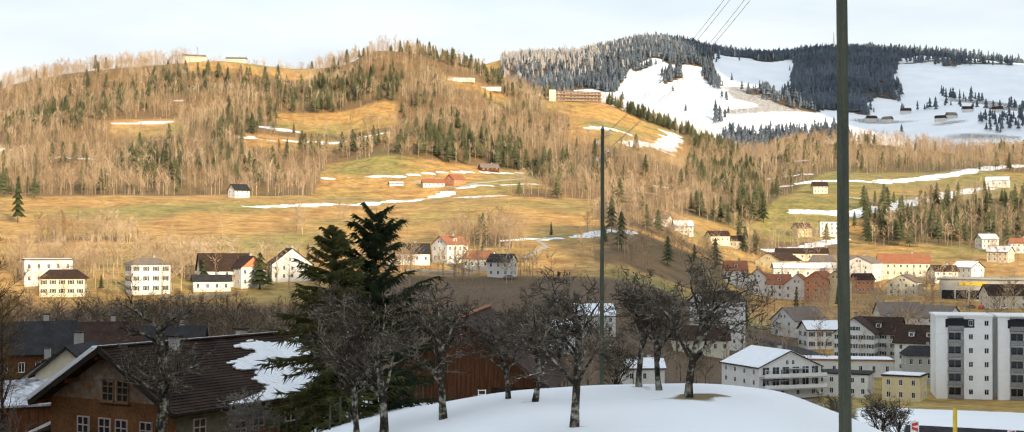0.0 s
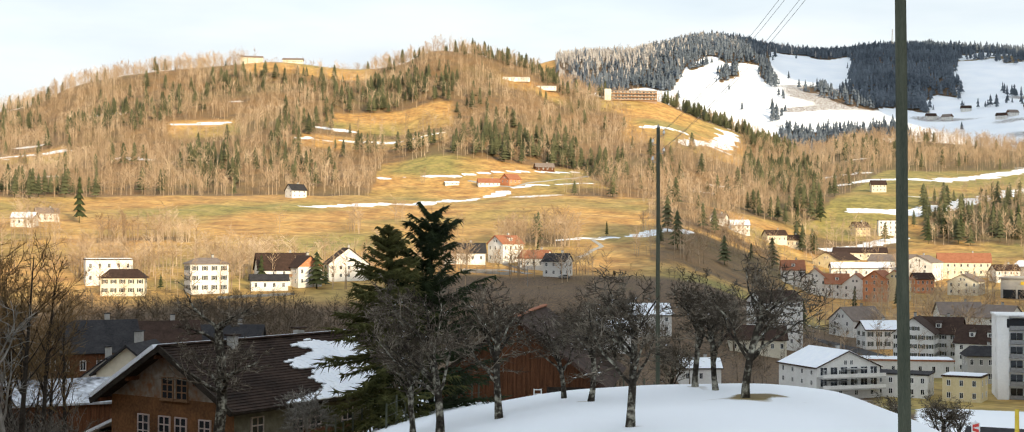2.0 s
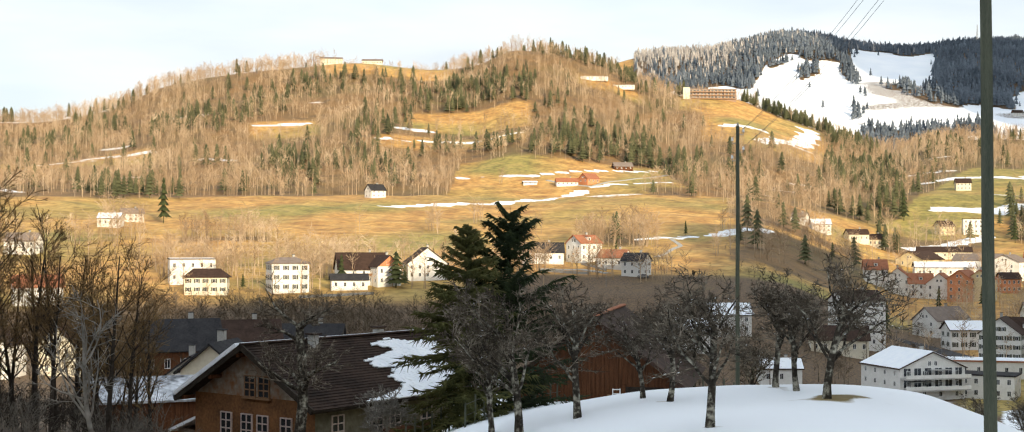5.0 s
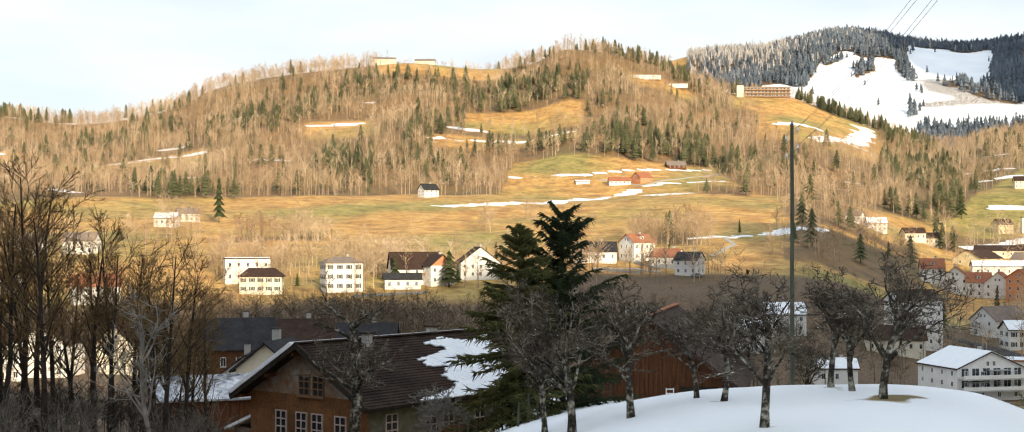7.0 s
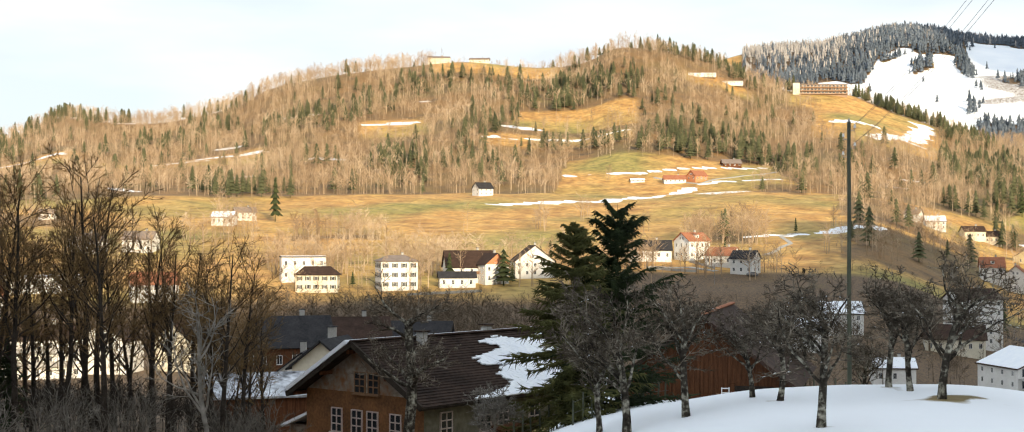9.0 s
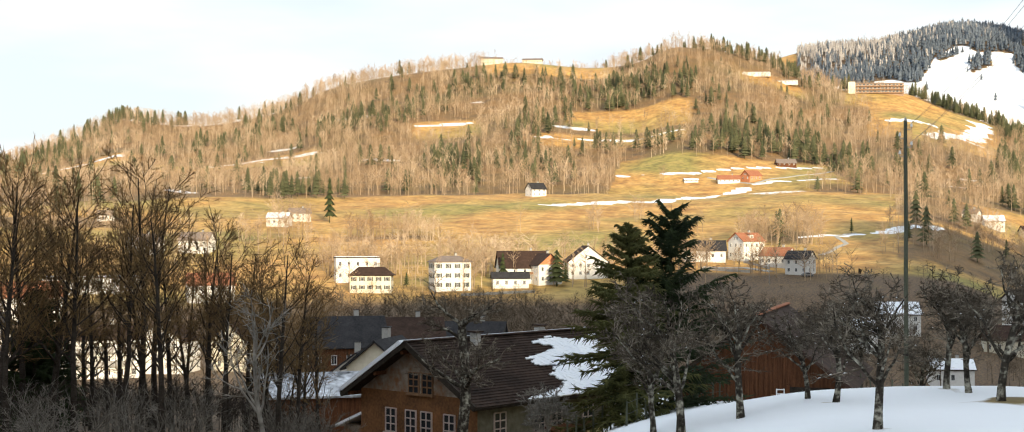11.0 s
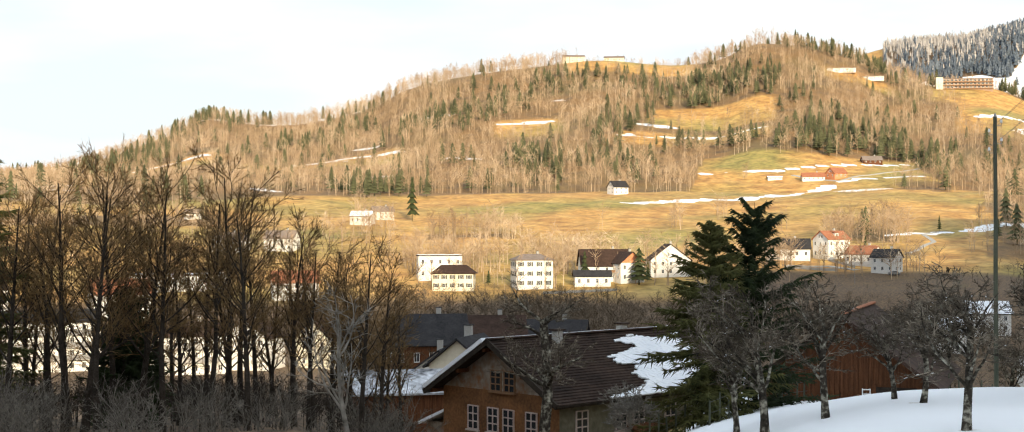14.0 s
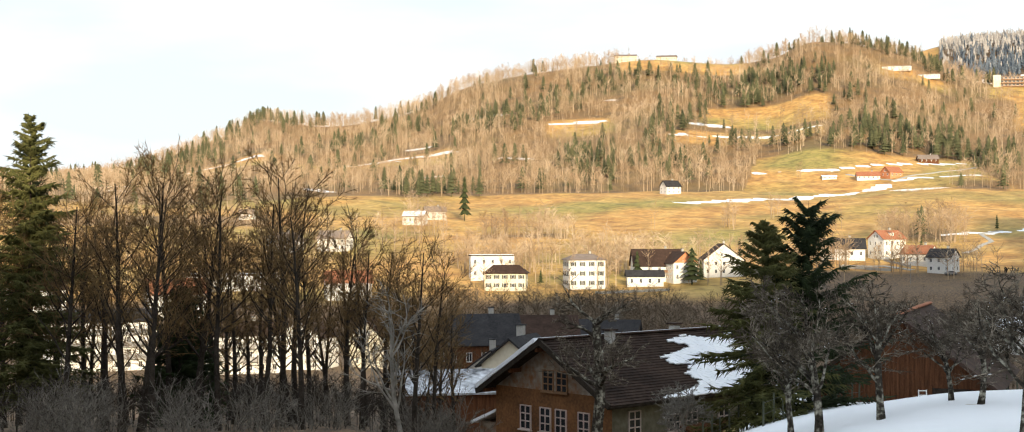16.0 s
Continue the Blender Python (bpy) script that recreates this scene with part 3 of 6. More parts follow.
def plant(name, label, category, templates, pts, heights, widths, material, rng):
    """One mesh of many trees: a template, turned and scaled, at each point."""
    vs, fs, off = [], [], 0
    pick = rng.randint(0, len(templates), len(pts))
    spin = rng.uniform(0, 6.28, len(pts))
    for k, (tv, tf) in enumerate(templates):
        m = pick == k
        if not m.any():
            continue
        c, s, h, w = np.cos(spin[m]), np.sin(spin[m]), heights[m], heights[m] * widths[m]
        x = (tv[None, :, 0] * c[:, None] - tv[None, :, 1] * s[:, None]) * w[:, None] + pts[m, 0:1]
        y = (tv[None, :, 0] * s[:, None] + tv[None, :, 1] * c[:, None]) * w[:, None] + pts[m, 1:2]
        z = tv[None, :, 2] * h[:, None] + pts[m, 2:3]
        vs.append(np.stack([x, y, z], -1).reshape(-1, 3))
        fs.append((tf[None] + (np.arange(m.sum()) * len(tv))[:, None, None]).reshape(-1, 3) + off)
        off += len(vs[-1])
    return tagged(new(name, mesh_of(name, np.concatenate(vs), np.concatenate(fs), material)), label, category, kind="stuff")


def scatter(rng, b0, b1, r0, r1, spacing):
    """Points strewn evenly over a sector."""
    n = int(radians(b1 - b0) * (r1 * r1 - r0 * r0) / 2 / spacing ** 2)
    b = rng.uniform(b0, b1, n)
    r = np.sqrt(rng.uniform(r0 * r0, r1 * r1, n))
    return b, r


def xyz(b, r):
    x, y = r * np.sin(np.radians(b)), r * np.cos(np.radians(b))
    return np.stack([x, y, ground(x, y)], -1)


def sector(b, r, b0, b1, r0, r1, soft=0.5):
    return ease(b0 - soft, b0 + soft, b) * (1 - ease(b1 - soft, b1 + soft, b)) * ease(r0 - 15, r0 + 15, r) * (1 - ease(r1 - 15, r1 + 15, r))


def build_woods():
    rng = np.random.RandomState(4)
    bare = [bare_template(rng) for _ in range(9)]
    bush = [bare_template(rng, 24) for _ in range(4)]
    spruce = [conifer_template(rng, 7, 6) for _ in range(6)]
    far_spruce = [conifer_template(rng, 3, 4) for _ in range(4)]
    # the wooded hill
    b, r = scatter(rng, -40, 24, 590, 1600, 6.25)
    d = wood_density(b, r)
    keep = rng.uniform(0, 1, len(b)) < d * (0.8 + 0.25 * wobble(r * np.sin(np.radians(b)), r, 90, 14))
    b, r = b[keep], r[keep]
    x, y = r * np.sin(np.radians(b)), r * np.cos(np.radians(b))
    # spruces stand in groups
    share = 0.025 + 0.26 * ease(0.35, 1.0, wobble(x, y, 130, 9)) * (1 - ease(1330, 1420, r)) * ease(700, 800, r) + 0.22 * ease(13, 14, b) * (1 - ease(960, 1000, r))
    for q, amount in CONIFER_STANDS:
        share = np.maximum(share, amount * sector(b, r, *q))
    dark = rng.uniform(0, 1, len(b)) < share
    p = xyz(b, r)
    hb = rng.uniform(8, 16.5, len(b)) * (0.82 + 0.18 * ease(-30, -22, b))
    edge = ease(580, 850, r)
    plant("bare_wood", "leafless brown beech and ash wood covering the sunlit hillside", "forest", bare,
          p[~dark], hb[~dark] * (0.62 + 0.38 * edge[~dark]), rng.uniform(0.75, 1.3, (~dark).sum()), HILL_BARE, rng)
    plant("spruce_wood", "dark green spruces standing in groups among the bare hillside wood", "forest", spruce,
          p[dark], rng.uniform(8, 17, dark.sum()), rng.uniform(1.2, 1.9, dark.sum()), HILL_CONIFER, rng)
    # hedges, orchards and copses on the meadows
    pts = []
    for b0, b1, r0, r1, spacing in COPSES:
        bb, rr = scatter(rng, b0, b1, r0, r1, spacing)
        pts.append(np.stack([bb, rr], -1))
    q = np.concatenate(pts)
    plant("copse_trees", "leafless copses and garden trees on the lower meadows", "trees", bare + bush,
          xyz(q[:, 0], q[:, 1]), rng.uniform(5, 13, len(q)), rng.uniform(1.0, 1.7, len(q)), HILL_BARE, rng)
    # trees by the river, in the shade, their twigs also coloured darker for it
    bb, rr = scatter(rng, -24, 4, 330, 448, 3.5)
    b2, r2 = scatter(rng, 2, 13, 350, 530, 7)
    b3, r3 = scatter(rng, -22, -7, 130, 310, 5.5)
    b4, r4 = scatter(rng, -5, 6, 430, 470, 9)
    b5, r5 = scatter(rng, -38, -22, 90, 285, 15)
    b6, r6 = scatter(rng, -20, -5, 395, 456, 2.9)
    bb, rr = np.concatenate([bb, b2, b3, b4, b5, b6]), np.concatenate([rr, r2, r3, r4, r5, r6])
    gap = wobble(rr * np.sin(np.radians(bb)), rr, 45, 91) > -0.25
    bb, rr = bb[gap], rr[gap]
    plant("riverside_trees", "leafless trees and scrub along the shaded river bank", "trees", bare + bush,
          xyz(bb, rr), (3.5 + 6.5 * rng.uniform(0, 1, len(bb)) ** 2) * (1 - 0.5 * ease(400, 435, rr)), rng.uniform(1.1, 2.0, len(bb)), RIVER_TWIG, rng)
    bb, rr = scatter(rng, -38.5, -19.5, 54, 92, 1.4)
    plant("undergrowth", "dark leafless brambles and saplings under the grove", "undergrowth", bush,
          xyz(bb, rr), rng.uniform(0.8, 2.3, len(bb)), rng.uniform(1.2, 2.2, len(bb)), BARK, rng)
    # single spruces by the houses and on the meadows
    q = np.array(LONE_SPRUCES)
    plant("garden_spruces", "single dark green spruces beside houses and fields", "trees", spruce,
          xyz(q[:, 0], q[:, 1]), q[:, 2], q[:, 3], GARDEN_CONIFER, rng)
    # the mountain's forests
    b, r = scatter(rng, -0.5, 24, 1850, 3150, 7.0)
    x, y = r * np.sin(np.radians(b)), r * np.cos(np.radians(b))
    d = mountain_wood(b, r, x, y)
    keep = rng.uniform(0, 1, len(b)) < np.maximum(d, 0.006 * ease(0.2, 0.8, wobble(x, y, 150, 77)))
    b, r = b[keep], r[keep]
    frost = rng.uniform(0, 1, len(b)) < 0.25 * (1 - ease(8, 11, b)) * ease(2650, 2900, r) + 0.75 * (1 - ease(2.0, 5.5, b)) * ease(2550, 2750, r)
    p = xyz(b, r)
    h = rng.uniform(9, 19, len(b)) * np.where(rng.uniform(0, 1, len(b)) < 0.12, 1.25, 1.0)
    plant("mountain_forest", "dark spruce forest on the snowy mountain, coloured with haze blue", "forest", far_spruce,
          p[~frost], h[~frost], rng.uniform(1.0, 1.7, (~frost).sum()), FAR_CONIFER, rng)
    plant("frosted_forest", "pale frosted trees along the mountain ridge", "forest", far_spruce + bare[:3],
          p[frost], h[frost], rng.uniform(0.9, 1.4, frost.sum()), FROST_CONIFER, rng)


CONIFER_STANDS = [  # bearings and distances of the groups, share of spruces
    ((-3.9, 0.5, 1015, 1100), 0.65), ((-14.2, -9.5, 1285, 1360), 0.35), ((-9.5, -4.6, 1215, 1330), 0.45), ((-12, -9, 1000, 1100), 0.3), ((-15.4, -12.6, 900, 1050), 0.4), ((7.2, 9.8, 1000, 1250), 0.5),
    ((-9.5, -4.8, 1040, 1085), 0.4), ((-7, -3.8, 1400, 1540), 0.16), ((-3.8, -0.5, 1400, 1540), 0.7), ((0.6, 2.2, 900, 1050), 0.4), ((4.4, 9, 1330, 1480), 0.75), ((3.4, 6.2, 1385, 1470), 0.85),
    ((9, 12, 880, 1010), 0.45), ((-29, -25, 1350, 1480), 0.2), ((-20, -15.6, 1160, 1230), 0.45), ((1, 2.4, 1380, 1450), 0.8), ((-22.5, -18.6, 800, 900), 0.3), ((-33, -29, 1180, 1300), 0.4), ((12, 16, 850, 930), 0.6),
]
COPSES = [  # bearings, distances, spacing
    (-8.9, -8.3, 645, 668, 3.2), (-6.0, -5.75, 930, 942, 3.5), (-2.9, 0.6, 590, 640, 5.5), (-15, -14.4, 560, 575, 3), (2.4, 5.5, 560, 575, 4.5), (-23, -20, 600, 625, 6), (-19.5, -16.5, 500, 530, 5), (-13.4, -12.2, 490, 512, 4),
    (-7.4, -6.6, 690, 715, 5), (-18.6, -15.0, 606, 636, 3.6), (-2.7, 0.2, 600, 650, 5), (-21.6, -20, 650, 720, 6), (-9.0, -8.6, 935, 945, 4), (-11.9, -11.5, 640, 648, 4), (-4.6, -4.2, 640, 650, 4), (2.6, 3.2, 655, 665, 4), (-20, -4, 505, 545, 5.5), (9, 20, 560, 600, 10), (-5, 2, 490, 500, 6), (6, 13, 640, 740, 12), (-28, -20, 480, 640, 13),
    (-36, -28, 500, 760, 14), (12, 18, 470, 600, 12), (17, 21, 720, 830, 12), (-12, -4, 470, 500, 9), (-19.5, -13, 458, 482, 6), (-14.4, -11.9, 500, 545, 4.5), (-17.5, -16.2, 500, 540, 6), (-6, 1, 500, 530, 7), (9, 21, 400, 560, 13), (12, 21, 600, 720, 13),
]
LONE_SPRUCES = [  # bearing, distance, height, width
    (-12.3, 480, 11, 1.3), (-10.1, 476, 12.5, 2.1), (-9.75, 486, 7, 1.3), (-16.2, 476, 5, 1.5), (-8.0, 498, 6, 1.3), (-8.6, 520, 9, 1.0), (-19.3, 690, 22, 0.9), (-8.2, 545, 8, 1.1), (11.4, 560, 11, 1.1),
    (13.0, 590, 9, 1.1), (17.5, 870, 18, 1.0), (14.8, 860, 20, 1.0), (15.4, 850, 17, 1.1), (16.6, 880, 19, 1.0), (9.4, 470, 13, 1.2), (8.8, 480, 10, 1.2),
    (18.6, 900, 20, 1.0), (14.2, 840, 16, 1.0), (10.1, 900, 20, 1.1), (9.2, 850, 16, 1.1), (-1.2, 575, 6, 1.0), (1.6, 640, 7, 1.0),
]
build_woods()


# ---- houses ----
WINDOWS = {}


def plate(xs, zs, holes, y0, y1):
    """One sheet of joined bars in the plane y, with holes at the cells named."""
    nx, nz = len(xs), len(zs)
    v = [(x, y, z) for y in (y0, y1) for z in zs for x in xs]
    at = lambda i, k, side: side * nx * nz + k * nx + i
    cells = {(i, k) for i in range(nx - 1) for k in range(nz - 1)} - set(holes)
    f = []
    for i, k in cells:
        f.append((at(i, k, 0), at(i + 1, k, 0), at(i + 1, k + 1, 0), at(i, k + 1, 0)))
        f.append((at(i, k, 1), at(i, k + 1, 1), at(i + 1, k + 1, 1), at(i + 1, k, 1)))
        for (di, dk), (p, q) in {(0, -1): ((0, 0), (1, 0)), (1, 0): ((1, 0), (1, 1)), (0, 1): ((1, 1), (0, 1)), (-1, 0): ((0, 1), (0, 0))}.items():
            if (i + di, k + dk) not in cells:
                a, b = (i + p[0], k + p[1]), (i + q[0], k + q[1])
                f.append((at(*b, 0), at(*a, 0), at(*a, 1), at(*b, 1)))
    return v, f


def window_mesh(w, h):
    """Frame and pane meshes of a casement window lying in the plane y = 0, facing -y."""
    key = (round(w, 2), round(h, 2))
    if key not in WINDOWS:
        t = 0.07
        fr = plate([-w / 2, -w / 2 + t, -0.03, 0.03, w / 2 - t, w / 2], [-h / 2 - 0.05, -h / 2 + t, h / 2 - t, h / 2], {(1, 1), (3, 1)}, -0.05, 0.03)
        pa = boxes([(-w / 2 + t, -0.02, -h / 2 + t, w / 2 - t, 0.02, h / 2 - t)])
        sh = boxes([(-0.27 * w, -0.09, -h / 2, 0.27 * w, -0.04, h / 2)])
        WINDOWS[key] = (mesh_of("window_frame", *fr, WHITE_PAINT), mesh_of("pane", *pa, GLASS), mesh_of("shutter", *sh, SHUTTER))
    return WINDOWS[key]


def add_window(parent, m, w, h, shutters=False):
    fr, pa, sh = window_mesh(w, h)
    win = under(new("window", fr), parent)
    win.matrix_local = m
    under(new("pane", pa), win)
    if shutters:
        for s in (-1, 1):
            o = under(new("shutter", sh), win)
            o.location = (s * 0.8 * w, 0, 0)
    return win


def prism(profile, x0, x1):
    """A solid with a constant profile of (y, z) points, from x0 to x1."""
    n = len(profile)
    v = [(x0, y, z) for y, z in profile] + [(x1, y, z) for y, z in profile]
    f = [tuple(range(n))[::-1], tuple(range(n, 2 * n))] + [(i, (i + 1) % n, n + (i + 1) % n, n + i) for i in range(n)]
    return v, [q[::-1] for q in f]


def house(label, b, r, length, depth, eave, rise, turn=0.0, wall=None, roof=None, floors=2, front=4, side=2, shutters=False,
          chimney=True, snow=False, hip=0.0, dormers=0, balcony=False, category="house", name="house", gable=None, sink=1.5, lift=0.0):
    """A house with its ridge along local x; its front (-y) faces the camera's standpoint before the turn."""
    wall, roof = wall or WHITE, roof or BROWN_ROOF
    base = new(name)
    base.matrix_world = Matrix.Translation(spot(b, r, lift)) @ pose(0, 0, 0, 0, 0, -b + turn)
    tagged(base, label, category, "houses of the valley town" if category == "house" else "")
    L, D = length / 2, depth / 2
    inset = hip * L
    v = [(-L, -D, -sink), (L, -D, -sink), (L, D, -sink), (-L, D, -sink), (-L, -D, eave), (L, -D, eave), (L, D, eave), (-L, D, eave)]
    f = [(0, 3, 2, 1), (0, 1, 5, 4), (2, 3, 7, 6)]
    if hip or rise == 0:
        f += [(1, 2, 6, 5), (3, 0, 4, 7), (4, 5, 6, 7)]
    else:
        v += [(-L, 0, eave + rise), (L, 0, eave + rise)]
        f += [(1, 2, 6, 9, 5), (3, 0, 4, 8, 7), (4, 5, 9, 8), (6, 7, 8, 9)]
    under(new("wall", mesh_of("wall", v, f, wall)), base)
    o = 0.55
    if rise == 0:
        box_part("roof", [(-L - 0.25, -D - 0.25, eave + 0.004, L + 0.25, D + 0.25, eave + 0.35)], roof, base)
        if snow:
            box_part("roof_snow", [(-L, -D, eave + 0.354, L, D, eave + 0.5)], SNOW, base, "thin snow cover", bevel=0.05)
    else:
        k = rise / D
        lo = eave - o * k
        for s in (-1, 1):
            if s > 0:
                q = [(L + o, D + o, lo + 0.2), (-L - o, D + o, lo + 0.2), (-L - o + inset, 0, eave + rise + 0.2), (L + o - inset, 0, eave + rise + 0.2)]
            else:
                q = [(-L - o, -D - o, lo + 0.2), (L + o, -D - o, lo + 0.2), (L + o - inset, 0, eave + rise + 0.2), (-L - o + inset, 0, eave + rise + 0.2)]
            slab("roof", q, 0.18, roof, base)
            if snow:
                slab("roof_snow", [(x * 0.97, y * 0.97, z + 0.16) for x, y, z in q], 0.14, SNOW, base, "snow lying on the roof")
        if inset:
            for s in (-1, 1):
                t = [(s * (L + o), -s * (D + o), lo + 0.2), (s * (L + o), s * (D + o), lo + 0.2), (s * (L + o - inset), 0, eave + rise + 0.2)]
                vv = t + [(x, y, z - 0.18) for x, y, z in t]
                under(new("roof", mesh_of("roof", vv, [(0, 1, 2), (5, 4, 3), (0, 3, 4, 1), (1, 4, 5, 2), (2, 5, 3, 0)], SNOW if snow else roof)), base)
        if chimney:
            cx = L * 0.35
            ch = box_part("chimney", [(cx - 0.35, 0.3, eave + rise - 1.0, cx + 0.35, 1.0, eave + rise + 1.1)], CONCRETE, base)
            box_part("cap", [(cx - 0.45, 0.2, eave + rise + 1.104, cx + 0.45, 1.1, eave + rise + 1.2)], DARK_ROOF, ch)
    storey = eave / floors
    wh, ww = min(1.45, storey * 0.48), 0.88
    for fl in range(floors):
        z = storey * (fl + 0.52)
        for i in range(front):
            add_window(base, pose((i + 0.5) / front * length - L, -D - 0.01, z), ww, wh, shutters)
        for s in (-1, 1):
            for i in range(side):
                add_window(base, pose(s * (L + 0.01), (i + 0.5) / side * depth - D, z, 0, 0, s * 90), ww, wh, shutters)
    if rise > 2.4 and not hip:
        for s in (-1, 1):
            add_window(base, pose(s * (L + 0.01), -0.8, eave + rise * 0.3, 0, 0, s * 90), 0.8, 1.1, shutters)
            add_window(base, pose(s * (L + 0.01), 0.8, eave + rise * 0.3, 0, 0, s * 90), 0.8, 1.1, shutters)
    if gable:
        for s in (-1, 1):
            vv, ff = prism([(-D, eave + 0.004), (D, eave + 0.004), (0, eave + rise - 0.004)], s * L, s * L + s * 0.06)
            under(new("gable_cladding", mesh_of("gable_cladding", vv, ff, gable)), base, "timber-clad gable")
    for i in range(dormers):
        x = (i + 0.5) / dormers * length * 0.8 - L * 0.8
        y = -D * 0.62
        z = eave + rise * 0.38
        dm = box_part("dormer", [(x - 0.75, y - 0.4, z - 0.3, x + 0.75, y + 2.0, z + 1.15)], wall, base)
        slab("dormer_roof", [(x - 1.0, y - 0.75, z + 1.25), (x + 1.0, y - 0.75, z + 1.25), (x + 1.0, y + 2.4, z + 1.9), (x - 1.0, y + 2.4, z + 1.9)], 0.12, roof, dm)
        add_window(dm, pose(x, y - 0.41, z + 0.4), 0.9, 1.0)
    if balcony:
        for fl in range(1, floors):
            z = storey * fl
            bal = box_part("balcony", [(-L * 0.8, -D - 1.3, z - 0.1, L * 0.8, -D - 0.004, z + 0.06)], CONCRETE, base)
            box_part("railing", [(-L * 0.8, -D - 1.3, z + 0.064, L * 0.8, -D - 1.24, z + 1.0)], WOOD if balcony == "wood" else METAL, bal)
    return base


# the hamlet at the hill's foot, the upper meadows, then the town
house("white three-storey house with dark green shutters and hipped roof", -14.45, 470, 12.3, 10, 9.2, 1.7, 12, wall=WHITE, roof=GREY_ROOF, floors=3, front=4, side=3, shutters=True, hip=0.6)
house("cream-yellow house with a brown hipped roof", -17.6, 466, 13.5, 9, 5.4, 2.4, -6, wall=CREAM, floors=2, front=5, hip=0.45, shutters=True)
house("white flat-roofed house with a snowy terrace", -18.2, 490, 15, 9, 8, 0, 5, snow=True, floors=2, front=5)
house("broad farmhouse with a brown tiled roof", -11.5, 488, 17, 12, 5.0, 5.4, 8, front=5, snow=False, balcony="wood")
house("white and orange farmhouse wing with a tiled gable roof", -10.65, 484, 10, 9, 6.4, 3.6, -62, wall=WHITE, front=3, side=3, gable=ORANGE)
house("dark-roofed white annexe of the farmhouse", -12.0, 474, 12, 6, 3.2, 1.8, 5, roof=DARK_ROOF, floors=1, front=4, snow=False)
house("white chalet with a broad dark gable roof and balcony", -8.95, 500, 12, 14, 5.4, 5.4, -80, roof=BROWN_ROOF, front=4, side=5, balcony="wood")
house("white house with a dark roof beside the conifers", -4.2, 545, 16, 10, 4, 3.6, 4, roof=DARK_ROOF, floors=1, front=5)
house("tall white house with a red-brown gable roof", -2.5, 551, 10, 9.5, 7.2, 3.0, 38, roof=RED_ROOF, front=4, side=3, floors=2, dormers=1)
house("low white house with a red-brown roof", -1.25, 528, 11, 8, 4.0, 2.8, -30, roof=RED_ROOF, floors=1)
house("white cottage with a dark gable roof", -0.38, 508, 8.5, 7, 5.4, 2.6, -25, roof=DARK_ROOF, floors=2, front=3)
house("white hillside house with a dark roof at the wood's edge", -10.96, 826, 9.5, 8, 4.2, 3.4, 30, roof=DARK_ROOF, front=3)
house("low white farmhouse with a red tiled roof", -3.2, 922, 14, 8, 2.2, 2.6, 6, roof=RED_ROOF, floors=1, front=5)
house("red-brown timber barn on the upper meadow", -2.3, 925, 10, 9, 3, 3.4, 40, wall=ORANGE, roof=RED_ROOF, floors=1, front=3, chimney=False)
house("grey farm building on the upper meadow", -0.95, 1000, 13, 8, 2.2, 2.8, 15, wall=TIMBER, roof=GREY_ROOF, floors=1)
house("small white shed on the meadow", -4.7, 925, 9, 5, 0.9, 0.8, 8, snow=True, floors=1, front=3, chimney=False)
house("pale guest house on the hilltop", -12.75, 1435, 22, 10, 5.5, 2, 3, wall=CREAM, roof=GREY_ROOF, front=8)
house("pale house on the hilltop", -11.1, 1440, 20, 9, 3.6, 2, -5, wall=CREAM, roof=GREY_ROOF, floors=1, front=7)
house("white row house high in the wood", -2.1, 1345, 26, 9, 2.6, 0, 5, snow=True, floors=1, front=8)
house("white row house high in the wood", -0.9, 1350, 20, 9, 2.6, 0, 5, snow=True, floors=1, front=6)
house("white house under the wooded hill", 6.9, 765, 10, 8, 4.2, 2.6, 12, snow=True, floors=2)
house("white house under the wooded hill", 6.1, 770, 8, 7, 3.4, 2.2, -20, roof=GREY_ROOF, floors=1)
house("cream house under the wooded hill", 8.3, 775, 11, 8, 4, 2.6, 20, wall=CREAM, floors=1)
house("cream house under the wooded hill", 9.0, 780, 9, 8, 4, 2.6, -15, wall=CREAM, floors=1)
house("yellow farmhouse on the far meadow", 12.3, 1025, 10, 8, 5, 3, 10, wall=CREAM)
house("yellow house behind the town", 11.6, 870, 9, 8, 5, 3, 30, wall=YELLOW)
house("white apartment house behind the town", 12.75, 872, 14, 9, 8.5, 0, 6, floors=3, front=5)
house("white farm with snowy roof on the sloping meadow", 19.0, 1075, 16, 9, 4.5, 2.6, -8, snow=True, floors=1)
house("white house by the copse on the meadow", -20.5, 693, 10, 8, 3.6, 2.4, 8, roof=GREY_ROOF, front=4)
house("white house by the copse on the meadow", -21.3, 668, 10, 8, 3.6, 2.2, -15, snow=True, floors=1)
house("white chalet among the trees", -24.5, 570, 12, 9, 4.6, 3, -20, roof=GREY_ROOF, snow=False)
house("white chalet among the trees", -26.5, 572, 12, 9, 4.6, 3, 35, roof=GREY_ROOF)
house("small white hut on the open meadow", -28.0, 700, 7, 6, 3, 2, 10, roof=GREY_ROOF, floors=1, front=2)
house("white row house with red tiled roof and dormer", 9.0, 632, 9.5, 10, 6.2, 4, 6, roof=RED_ROOF, dormers=1, front=3)
house("white row house with red tiled roof and gabled bay", 9.9, 628, 9, 11, 6.4, 4.4, 84, roof=RED_ROOF, front=3, side=3)
